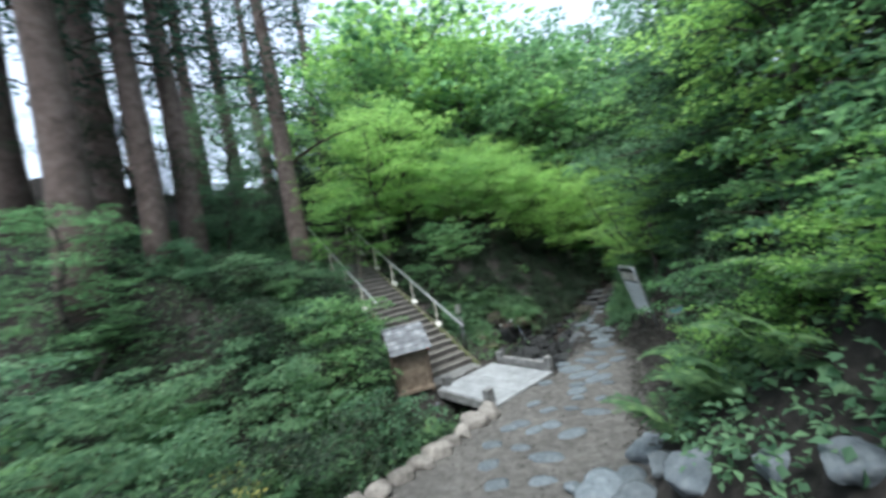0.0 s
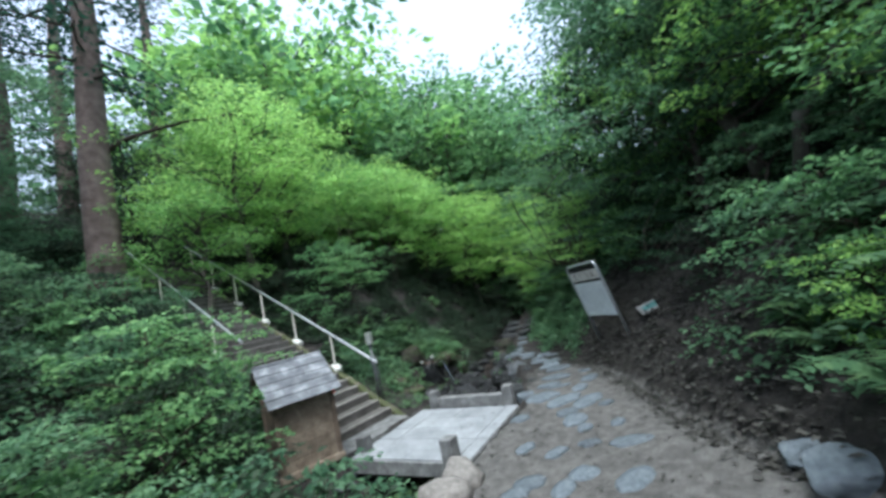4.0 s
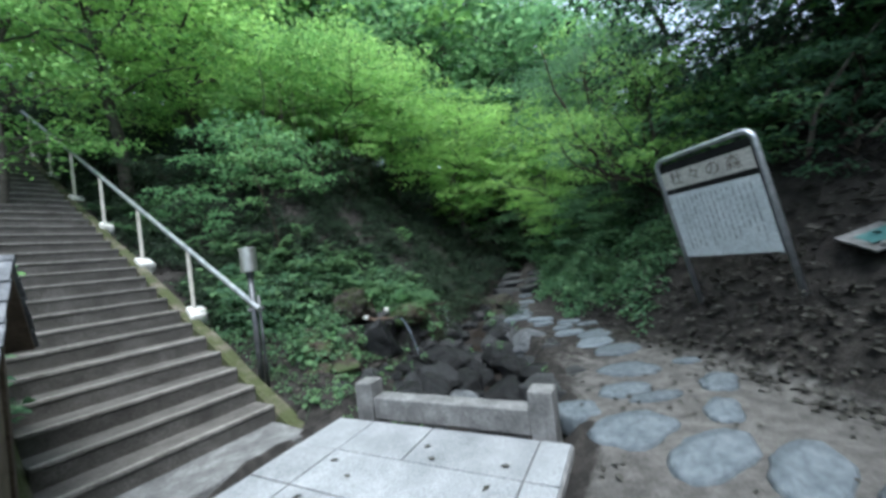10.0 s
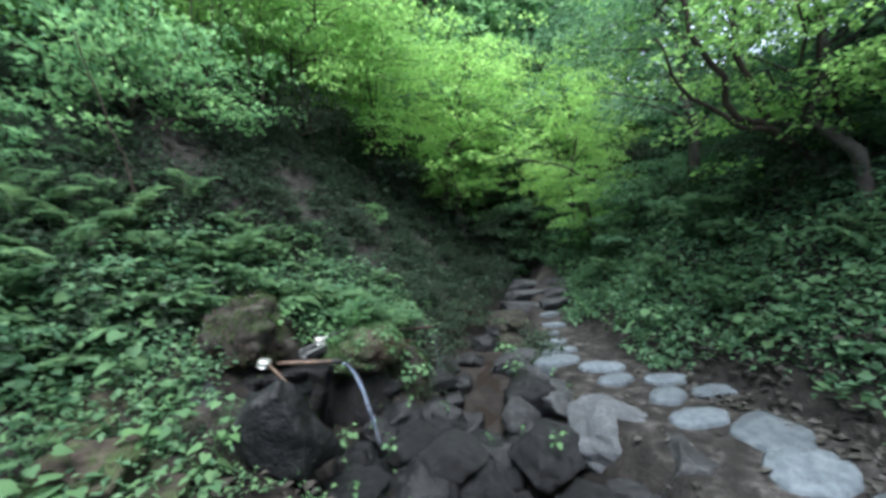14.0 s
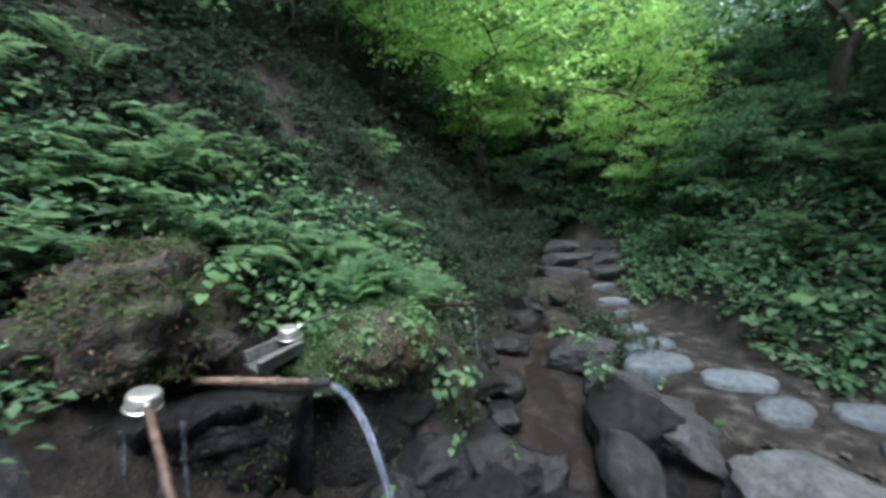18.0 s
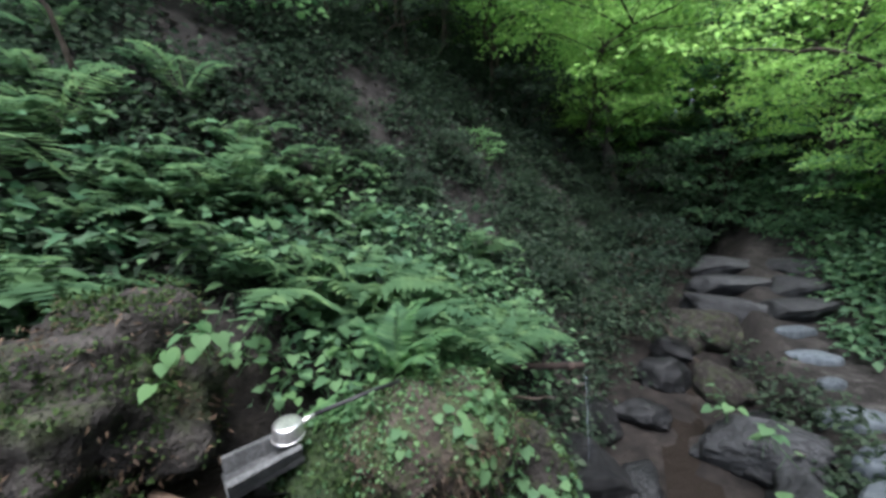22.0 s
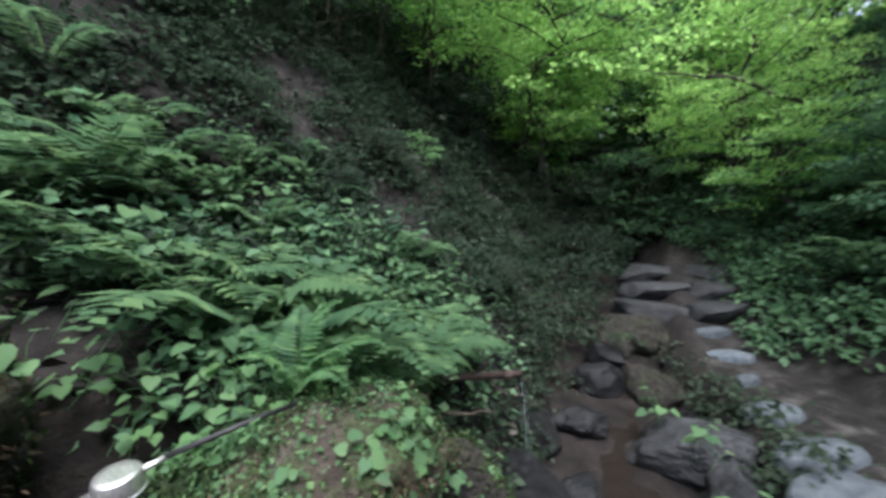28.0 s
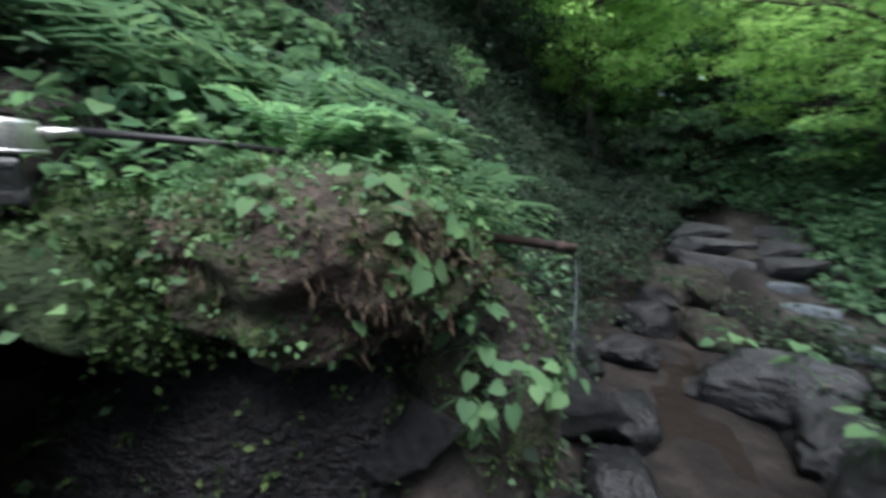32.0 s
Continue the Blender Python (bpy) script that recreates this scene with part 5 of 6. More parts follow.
for x, y, s in ((0.3, 15.2, 1.0), (-0.3, 15.7, 1.2), (0.9, 15.8, 1.1), (-0.9, 14.8, 0.8)):
    stand(shrub[1], x, y, 6 * x, s, 0.1)
stand(shrub[1], 3.55, 16.3, 0.7, 0.32, 0.05)
stand(shrub_yellow[0], -2.6, 2.5, 0.4, 0.85, 0.05)
for x, y, s in ((-2.9, 3.3, .7), (-3.2, 1.7, .9), (-3.7, 2.5, .9), (-3.4, 3.9, .8), (-2.7, 1.2, .7), (-3.0, 0.4, .8)):
    stand(shrub_yellow[0], x, y, 7 * x, s, 0.05)
for x, y, s in ((2.75, 3.2, .5), (3.1, 4.2, .55), (2.6, 2.3, .5), (3.2, 2.8, .7), (2.5, 1.3, .5), (3.0, 1.6, .6)):
    stand(shrub_lime[0], x, y, 5 * x, s, 0.05)
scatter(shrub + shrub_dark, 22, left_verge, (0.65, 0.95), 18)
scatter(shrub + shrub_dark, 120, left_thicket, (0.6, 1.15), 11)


def right_thicket(x, y):
    r, l, s, up, across = sides(x, y)
    return (1.0 if y < 5.5 else 1.6) < r < 7 and -3 < y < 18


scatter(shrub + shrub_dark, 90, right_thicket, (0.7, 1.25), 12)


def bank_back(x, y):
    r, l, s, up, across = sides(x, y)
    return l > 0.6 and up > 3.2 and across > 0.6 and y < 21 and s > 0.9 and x < 9


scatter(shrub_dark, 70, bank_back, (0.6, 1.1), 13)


def bank_low(x, y):
    r, l, s, up, across = sides(x, y)
    return l > 0.5 and 1.5 < up < 3.6 and 0.9 < across < 6.5 and s > 0.9


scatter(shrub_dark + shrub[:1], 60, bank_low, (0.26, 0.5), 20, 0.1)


def steps_side(x, y):
    r, l, s, up, across = sides(x, y)
    return 1.0 < up < 12 and (0.45 < across < 1.4 or -4.5 < across < -2.1)


scatter(shrub, 26, steps_side, (0.35, 0.6), 14)


def beyond_rail(x, y):
    r, l, s, up, across = sides(x, y)
    return 1.2 < up < 10 and -4.6 < across < -2.2


def up_trail(x, y):
    r, l, s, up, across = sides(x, y)
    return 16.3 < y < 24 and 5.5 < x < 15


def spring_side(x, y):
    r, l, s, up, across = sides(x, y)
    return r > 0.9 and 10.6 < y < 17 and x < 12


scatter(shrub + shrub_dark[:1], 34, beyond_rail, (0.75, 1.1), 15)
scatter(shrub + shrub_dark + shrub_lime[:1], 45, up_trail, (0.9, 1.5), 16)
scatter(shrub + shrub_lime[:1], 40, spring_side, (0.6, 1.0), 17)


# ---- ferns, herbs and ground cover ----
def frond_mesh(seed):
    rng = np.random.default_rng(seed)
    n = 20
    k = np.linspace(0.08, 1, n)
    x = 0.5 * k
    z = 0.28 * np.sin(k * 1.9) - 0.12 * k * k
    base, way, normal, ln, wd = [], [], [], [], []
    for i in range(n):
        size = 0.16 * math.sin(math.pi * (0.12 + 0.86 * k[i]) ** 0.8) + 0.012
        for s in (-1, 1):
            base.append((x[i], 0, z[i]))
            way.append((0.42, s, -0.15 + rng.normal(0, 0.08)))
            normal.append((0.1, 0, 1))
            ln.append(size * rng.uniform(0.9, 1.1))
            wd.append(0.034)
    v = leaf_arrays(np.array(base), np.array(way), np.array(normal), np.array(ln), np.array(wd), 0.1)
    rib = leaf_arrays(np.array([(0.0, 0, 0.0), (0.22, 0, 0.15)]), np.array([(0.25, 0, 0.17), (0.3, 0, 0.04)]), np.array([(0, 0, 1.0), (0, 0, 1.0)]), np.array([0.35, 0.32]), np.array([0.012, 0.008]))
    return leaf_mesh("frond", np.concatenate([v, rib]), LEAF_FERN)


fronds = [frond_mesh(k) for k in range(3)]


def fern(seed):
    rg = random.Random(seed)
    ob = empty("fern", Matrix.Translation((0, 0, -300 - seed)), "fresh green fern with arching fronds", "fern")
    n = rg.randint(7, 9)
    for k in range(n):
        f = new("frond", rg.choice(fronds))
        f.parent = ob
        s = rg.uniform(0.7, 1.15)
        f.matrix_basis = Matrix.Rotation(k * math.tau / n + rg.uniform(-0.3, 0.3), 4, "Z") @ Matrix.Rotation(rg.uniform(-0.55, 0.1), 4, "Y") @ Matrix.Scale(s, 4)
    return ob


def heart_leaf(seed):
    rg = random.Random(seed)
    half = [(0.0, 0.0), (-0.12, 0.2), (-0.02, 0.42), (0.25, 0.5), (0.55, 0.38), (0.82, 0.16), (1.0, 0.0)]
    rib = [(0, 0, 0), (0.25, 0, -0.02), (0.55, 0, -0.03), (0.82, 0, -0.06), (1, 0, -0.12)]
    verts = list(rib)
    faces = []
    for s in (-1, 1):
        b = len(verts)
        verts += [(x, s * y, 0.14 * y - 0.1 * x * x + rg.uniform(-0.015, 0.015)) for x, y in half[1:-1]]
        ids = [b + i for i in range(5)]
        strip = [(0, ids[0], ids[1]), (0, ids[1], 1), (1, ids[1], ids[2]), (1, ids[2], 2), (2, ids[2], ids[3]), (2, ids[3], 3), (3, ids[3], ids[4]), (3, ids[4], 4)]
        faces += [f if s > 0 else f[::-1] for f in strip]
    b = len(verts)
    for x, z in ((0.02, -0.01), (-0.7, -0.75), (-1.1, -2.6)):
        verts += [(x - 0.03, 0.0, z), (x + 0.02, 0.03, z), (x + 0.02, -0.03, z)]
    for k in (0, 3):
        for i in range(3):
            faces.append((b + k + i, b + k + (i + 1) % 3, b + k + 3 + (i + 1) % 3, b + k + 3 + i))
    me = bpy.data.meshes.new("leaf")
    me.from_pydata(verts, [], faces)
    me.materials.append(LEAF_HERB)
    me.polygons.foreach_set("use_smooth", [True] * len(me.polygons))
    return me


hearts = [heart_leaf(k) for k in range(3)]


def herb(seed, n=11, size=0.07, tall=0.28, shapes=hearts):
    rg = random.Random(seed)
    ob = empty("herb", Matrix.Translation((0, 0, -400 - seed)), "broad-leaved green herb on damp ground", "plant")
    for k in range(n):
        a = k * 2.4
        h = tall * (0.3 + 0.75 * rg.random())
        r = tall * rg.uniform(0.15, 0.6)
        tip = (r * math.cos(a), r * math.sin(a), h)
        f = new("leaf", rg.choice(shapes))
        f.parent = ob
        f.matrix_basis = Matrix.Translation(tip) @ Euler((rg.uniform(-0.3, 0.3), rg.uniform(0.05, 0.6), a + rg.uniform(-0.6, 0.6))).to_matrix().to_4x4() @ Matrix.Scale(size * rg.uniform(0.65, 1.3), 4)
    return ob


hearts_fresh = [me.copy() for me in hearts]
for me in hearts_fresh:
    me.materials[0] = LEAF_FRESH
herbs_fresh = [herb(30 + k, 12, 0.045, 0.15, hearts_fresh) for k in range(2)]
ferns = [fern(k) for k in range(3)]
herbs = [herb(k) for k in range(3)]
herbs_tall = [herb(20 + k, 16, 0.062, 0.5) for k in range(2)]
herbs_low = [herb(10 + k, 9, 0.05, 0.16) for k in range(2)]


def carpet(name, n, box, zone, tall, leaf, per, mat, label, seed, category="undergrowth", flat=False):
    """Uncountable low growth: n tufts of leaves at random places of box for which zone holds."""
    rg = np.random.default_rng(seed)
    x, y = rg.uniform(box[0], box[1], n * 4), rg.uniform(box[2], box[3], n * 4)
    r, l, s = -beside(RIGHT_EDGE, x, y)[0], beside(LEFT_EDGE, x, y)[0], np.abs(beside(STREAM, x, y)[0])
    up = (x - STAIR.x) * UP.x + (y - STAIR.y) * UP.y
    ac = (x - STAIR.x) * ACROSS.x + (y - STAIR.y) * ACROSS.y
    steps = (up > -0.4) & (up < 11) & (ac > -1.75) & (ac < 0.16)
    spring = (x > 1.2) & (x < 2.85) & (y > 12.2) & (y < 13.05)
    ok = np.flatnonzero(zone(x, y, r, l, s, up, ac) & ~steps & ~spring)[:n]
    x, y = x[ok], y[ok]
    z = land(x, y)[0]
    m = len(x)
    size = rg.uniform(0.55, 1.25, m) * (0.75 + 0.5 * (bumps(1.3 * x, 1.3 * y) + 0.5))
    size = np.clip(size, 0.4, 1.6)
    foot = np.repeat(np.stack([x, y, z], 1), per, 0)
    sz = np.repeat(size, per)
    a = rg.uniform(0, math.tau, m * per)
    rad = rg.uniform(0, 0.9, m * per) * tall * sz
    h = (0.02 if flat else 1.0) * tall * sz * rg.uniform(0.25, 1.0, m * per) + 0.012
    base = foot + np.stack([rad * np.cos(a), rad * np.sin(a), h], 1)
    way = np.stack([np.cos(a), np.sin(a), rg.normal(-0.2, 0.35, m * per) * (0.3 if flat else 1)], 1) + rg.normal(0, 0.25, (m * per, 3)) * (0.4 if flat else 1)
    normal = np.array([0, 0, 1.0]) + rg.normal(0, 0.25 if flat else 0.45, (m * per, 3))
    ln = leaf * rg.uniform(0.6, 1.35, m * per)
    ob = new(name, leaf_mesh(name, leaf_arrays(base, way, normal, ln, ln * rg.uniform(0.5, 0.8, m * per)), mat))
    return tagged(ob, label, category, kind="stuff")


# the hollow's shade is painted here through the darkened leaf colour
carpet("undergrowth", 9500, (-4, 9, 12, 18.5), lambda x, y, r, l, s, up, ac: (bumps(2.3 * x, 2.3 * y) > -0.12) & (l > 0.1) & (up > 1.4) & (ac > 0.3) & (s > 0.7), 0.2, 0.062, 9, LEAF_DARK_SHADED, "sparse undergrowth in the hollow, dark with shade put into its colour", 14)
carpet("undergrowth", 2900, (-3.5, 8, 10.8, 17.5), lambda x, y, r, l, s, up, ac: (bumps(2.1 * x + 1, 2.1 * y) > -0.1) & (l > 0.1) & (up > 0.35) & (ac > 0.3) & (ac < 4.8) & (s > 0.75) & (up < 1.5 + 0.5 * np.sin(2 * ac)), 0.2, 0.045, 9, LEAF_MID, "low green undergrowth on the bank above the spring", 1)
carpet("undergrowth", 2600, (-3.5, 9, 12, 18), lambda x, y, r, l, s, up, ac: (bumps(1.1 * x + 2, 1.1 * y) > 0.02) & (l > 0.3) & (up > 1.2) & (up < 2.5) & (ac > 0.5) & (ac < 4.4) & (s > 0.8), 0.24, 0.085, 8, LEAF_MID, "green leafy patches on the hollow wall", 22)
carpet("undergrowth", 1500, (2.5, 8.5, 12.8, 18), lambda x, y, r, l, s, up, ac: (s > 0.5) & (s < 1.5) & (r < -0.8), 0.13, 0.05, 8, LEAF_DARK_SHADED, "dark low plants on the stream banks", 23)
carpet("undergrowth", 1500, (-3.5, 8, 10.8, 17.5), lambda x, y, r, l, s, up, ac: (l > 0.1) & (up > 0.5) & (ac > 0.3) & (ac < 4.6) & (s > 0.8) & (up < 1.6 + 0.5 * np.sin(2 * ac)), 0.2, 0.05, 8, LEAF_HERB, "taller leafy undergrowth on the bank", 2)
carpet("undergrowth", 9000, (4, 14, 10.2, 20), lambda x, y, r, l, s, up, ac: (r > 0.12 + 0.25 * np.sin(3 * y)), 0.16, 0.07, 8, LEAF_MID, "dark green undergrowth on the slope above the trail", 3)
carpet("undergrowth", 1600, (3.5, 11, 10.4, 16), lambda x, y, r, l, s, up, ac: (r > 0.1) & (r < 3), 0.2, 0.075, 7, LEAF_HERB, "green leafy undergrowth beside the trail", 4)
carpet("undergrowth", 3800, (-8, 0, -2, 11), lambda x, y, r, l, s, up, ac: (l > 0.15) & (ac < -1.8) & ~((np.abs(x + 1.4) < 0.7) & (np.abs(y - 9.3) < 0.6)), 0.3, 0.055, 10, LEAF_FERN, "fine feathery undergrowth below the trail", 15)
carpet("leaf_litter", 1500, (-5, 0, 0, 8), lambda x, y, r, l, s, up, ac: (l > 0.1) & (l < 2), 0.12, 0.075, 3, LEAF_LITTER, "brown dead leaves below the trail", 16, "leaves", True)
carpet("undergrowth", 4000, (-12, 0, -4, 13), lambda x, y, r, l, s, up, ac: (l > 0.15) & (ac < -1.8) & ~((np.abs(x + 1.4) < 0.7) & (np.abs(y - 9.3) < 0.6)), 0.22, 0.1, 6, LEAF_MID, "dense leafy undergrowth below the trail", 5)
carpet("undergrowth", 4500, (-9, 0, -2, 12), lambda x, y, r, l, s, up, ac: (l > 0.15) & (ac < -1.8) & ~((np.abs(x + 1.4) < 0.7) & (np.abs(y - 9.3) < 0.6)), 0.26, 0.08, 7, LEAF_DARK_SHADED, "dark leafy undergrowth below the trail", 24)
carpet("undergrowth", 5000, (-10, 2, 10, 24), lambda x, y, r, l, s, up, ac: (up > 0.2) & (ac < -1.8) & (ac > -9), 0.25, 0.12, 6, LEAF_MID, "leafy undergrowth beside the steps", 6)
carpet("undergrowth", 4000, (0, 10, -5, 6.5), lambda x, y, r, l, s, up, ac: r > 0.45, 0.2, 0.09, 6, LEAF_MID, "leafy undergrowth on the right bank", 7)
# tree shade on the bank is put into the leaf colour
carpet("undergrowth", 5000, (3, 14, 3, 12), lambda x, y, r, l, s, up, ac: r > 2.6, 0.22, 0.1, 6, LEAF_DARK_SHADED, "undergrowth under the trees, darkened in colour for their shade", 8)
carpet("undergrowth", 11000, (-12, 18, 15.5, 34), lambda x, y, r, l, s, up, ac: (up > 4) | (r > 0.2) | (y > 17), 0.35, 0.11, 9, LEAF_DARK_SHADED, "leafy undergrowth of the upper ravine", 9)
carpet("undergrowth", 600, (-1.5, 3.2, 10, 13.4), lambda x, y, r, l, s, up, ac: (l > 0.0) & (ac > 0.22) & (s > 0.5) & ~((x > 1.2) & (y > 12.25)), 0.07, 0.032, 9, LEAF_HERB, "small-leaved creeping plants between the rocks", 10)
carpet("leaf_litter", 5500, (2, 9, 3.5, 12), lambda x, y, r, l, s, up, ac: (r > -0.25) & (r < 4), 0.12, 0.075, 3, LEAF_LITTER, "brown dead leaves lying on the bank", 11, "leaves", True)
carpet("leaf_litter", 2600, (-6, 9, 9.5, 18), lambda x, y, r, l, s, up, ac: (l > 0) & (up > -0.2) & (s > 0.6), 0.12, 0.07, 3, LEAF_LITTER, "brown dead leaves under the plants", 12, "leaves", True)
on_deck = [p for p in deck_spots if abs((p[0] - 0.62) * -0.62 + (p[1] - 8.92) * 0.785) < 0.9 and abs((p[0] - 0.62) * 0.785 + (p[1] - 8.92) * 0.62) < 0.9]
deck_leaves = new("leaf_litter", leaf_mesh("leaf_litter", leaf_arrays(np.array(on_deck), lr.normal(0, 1, (len(on_deck), 3)) * (1, 1, 0.05), np.tile((0.0, 0.0, 1.0), (len(on_deck), 1)), np.full(len(on_deck), 0.075), np.full(len(on_deck), 0.04), 0.12), LEAF_LITTER))
tagged(deck_leaves, "a few dead leaves lying on the footbridge", "leaves", kind="stuff")
carpet("leaf_litter", 500, (-2, 5, -1, 14), lambda x, y, r, l, s, up, ac: (r < 0) & (l < 0), 0.15, 0.055, 2, LEAF_LITTER, "scattered dead leaves on the path", 13, "leaves", True)


def dot(models, n, box, zone, size, seed, sink=0.02, label=""):
    rg = random.Random(seed)
    made = tries = 0
    while made < n and tries < n * 40:
        tries += 1
        x, y = rg.uniform(*box[:2]), rg.uniform(*box[2:])
        r, l, s, up, ac = sides(x, y)
        if (-0.5 < up < 11 and -1.8 < ac < 0.2) or (1.2 < x < 2.85 and 12.2 < y < 13.05) or not zone(x, y, r, l, s, up, ac):
            continue
        stand(rg.choice(models), x, y, rg.uniform(0, 6.28), rg.uniform(*size), sink, label, (rg.uniform(-.2, .2), rg.uniform(-.2, .2)))
        made += 1


# nearest the spring first: the bank behind the boulder and mound
dot(ferns, 8, (-0.5, 4.5, 14, 17), lambda x, y, r, l, s, up, ac: l > 0.6 and 2.3 < up < 3.6 and 0.8 < ac < 4.4 and s > 0.9, (0.6, 1.0), 42)
dot(ferns, 30, (-0.8, 4.5, 12.6, 16), lambda x, y, r, l, s, up, ac: l > 0.4 and 0.9 < up < 2.3 and 0.5 < ac < 4.4 and s > 0.9 and math.hypot(x - 1.6, y - 12.2) > 1.35, (0.6, 1.05), 31)
dot(herbs, 26, (-0.8, 4.5, 12.4, 14.6), lambda x, y, r, l, s, up, ac: l > 0.3 and up > 0.7 and ac > 0.4 and s > 0.8, (0.6, 1.2), 32)
dot(herbs_tall, 34, (-0.8, 5, 12.6, 16.5), lambda x, y, r, l, s, up, ac: l > 0.4 and 0.9 < up < 2.5 and 0.5 < ac < 4.4 and s > 0.9 and math.hypot(x - 1.6, y - 12.4) > 1.2, (0.5, 1.0), 43)
dot(herbs, 30, (-0.8, 5, 12.4, 16.5), lambda x, y, r, l, s, up, ac: l > 0.3 and 0.7 < up < 2.5 and 0.4 < ac < 4.4 and s > 0.8, (0.7, 1.3), 44)
dot(ferns, 16, (-0.5, 5.5, 13, 17), lambda x, y, r, l, s, up, ac: l > 0.6 and 1.4 < up < 2.8 and 0.6 < ac < 4.4 and s > 0.9, (0.6, 1.1), 45)
for x, y, k in ((2.05, 3.6, 1.6), (2.2, 3.0, 1.4), (2.7, 3.4, 1.6)):
    stand(ferns[0], x, y, 3 * x, k, 0.02)
dot(ferns, 22, (4.8, 9, 10.5, 15.5), lambda x, y, r, l, s, up, ac: 0.4 < r < 3.5, (0.7, 1.2), 33)
dot(herbs, 30, (4.5, 9, 10.4, 15.5), lambda x, y, r, l, s, up, ac: 0.15 < r < 2.5, (0.8, 1.4), 34)
dot(ferns, 20, (-4, 0.8, 11, 17), lambda x, y, r, l, s, up, ac: up > 0.8 and 0.3 < ac < 2.2, (0.7, 1.2), 35)
dot(herbs, 6, (-2.5, 1.5, 10.8, 15), lambda x, y, r, l, s, up, ac: up > 0.1 and 0.25 < ac < 1.8, (0.7, 1.3), 36)
dot(herbs_low, 18, (0.2, 3.3, 10.6, 13.2), lambda x, y, r, l, s, up, ac: s > 0.45 and l > 0.1 and math.hypot(x - 2.2, y - 11.8) > 0.5 and not (x > 1.2 and y > 12.2), (0.7, 1.5), 37)
dot(ferns, 46, (-6.5, -1.4, -0.5, 5.5), lambda x, y, r, l, s, up, ac: 0.3 < l < 5, (1.2, 2.1), 41)
dot(ferns, 14, (1.5, 6, 0, 5), lambda x, y, r, l, s, up, ac: 0.5 < r < 3, (1.0, 1.7), 38)
dot(ferns, 12, (-2.4, 0.4, 6.2, 9), lambda x, y, r, l, s, up, ac: 0.25 < l < 2.2 and not (abs(x + 1.4) < 0.7 and y > 8.4), (0.8, 1.3), 39)
dot(herbs, 22, (-2.6, 0.4, 5.6, 9.2), lambda x, y, r, l, s, up, ac: 0.2 < l < 2.4 and not (abs(x + 1.4) < 0.65 and y > 8.5), (1.0, 1.8), 40)


def perch(model, x, y, z, scale, turn=0.0, lean=(0, 0)):
    copy_thing(model, Matrix.Translation((x, y, z)) @ Euler((lean[0], lean[1], turn)).to_matrix().to_4x4() @ Matrix.Scale(scale, 4))


# leafy tufts on the rocks round the spring
for k, (x, y, z, s) in enumerate(((1.28, 12.02, .46, 1.1), (1.38, 11.95, .4, 1.0), (1.1, 12.0, .42, 1.2), (1.2, 11.7, .2, 1.0), (1.0, 11.75, .25, 1.0), (2.02, 12.3, .0, .9), (1.92, 12.2, -.05, .9), (2.35, 12.3, -.15, .8), (0.95, 12.35, .5, 1.2), (0.8, 12.15, .4, 1.3), (1.05, 12.5, .6, 1.0), (3.9, 12.75, .02, 1.1), (4.2, 13.15, .05, 1.1), (4.4, 13.6, -.02, 1.2), (3.3, 11.5, -.05, .8), (2.5, 12.85, .42, 1.2), (2.54, 12.84, .4, .9))):
    perch(herbs_low[k % 2], x, y, z - 0.02, s, k * 1.1)
# growth on the mound and the boulder
for k, (x, y, z, s) in enumerate(((2.2, 13.15, .66, .6), (2.42, 13.12, .64, .6), (2.55, 13.02, .52, .6), (2.3, 13.3, .68, .8), (2.05, 13.15, .6, .7), (1.95, 13.3, .66, .9), (2.58, 13.15, .5, .7), (1.75, 13.3, .7, .9), (2.68, 13.1, .34, .7), (1.72, 12.85, .88, .6), (1.85, 13.15, .62, .7), (2.15, 13.4, .72, .9), (2.45, 13.35, .66, .8))):
    perch(herbs[k % 3], x, y, z - 0.03, s, k * 1.3, (0.1, 0.2))
for k, (x, y, z, s) in enumerate(((2.25, 13.5, .68, 1.0), (2.5, 13.45, .62, .9), (2.68, 13.3, .5, .8), (2.0, 13.6, .75, 1.1), (2.8, 13.5, .45, .9))):
    perch(ferns[k % 3], x, y, z, s, k * 1.7)
for k in range(44):
    a, h = k * 2.4, (k % 7) / 7
    x, y = 2.32 + 0.33 * math.cos(a) * (1 - 0.4 * h), 13.05 + 0.32 * math.sin(a) * (1 - 0.4 * h)
    if y > 12.92 or h > 0.7:
        perch(herbs_low[k % 2], x, y, 0.4 + 0.28 * h, 0.42, a, (0.4 * math.sin(a) * -1, 0.4 * math.cos(a)))


def sprout(seed, n, size, leaf_mat, label):
    """A few broad leaves hanging out from a rock on short stalks."""
    rg = random.Random(seed)
    ob = empty("herb", Matrix.Translation((0, 0, -500 - seed)), label, "plant")
    for k in range(n):
        a = -1.57 + (k - (n - 1) / 2) * 0.55 + rg.uniform(-0.2, 0.2)
        r = size * rg.uniform(0.3, 1.3)
        me = rg.choice(hearts).copy()
        me.materials[0] = leaf_mat
        f = new("leaf", me)
        f.parent = ob
        f.matrix_basis = Matrix.Translation((r * math.cos(a), r * math.sin(a), size * rg.uniform(-1.3, 0.9))) @ Euler((rg.uniform(-0.3, 0.3), rg.uniform(0.5, 1.1), a)).to_matrix().to_4x4() @ Matrix.Scale(size * rg.uniform(0.8, 1.25), 4)
    return ob


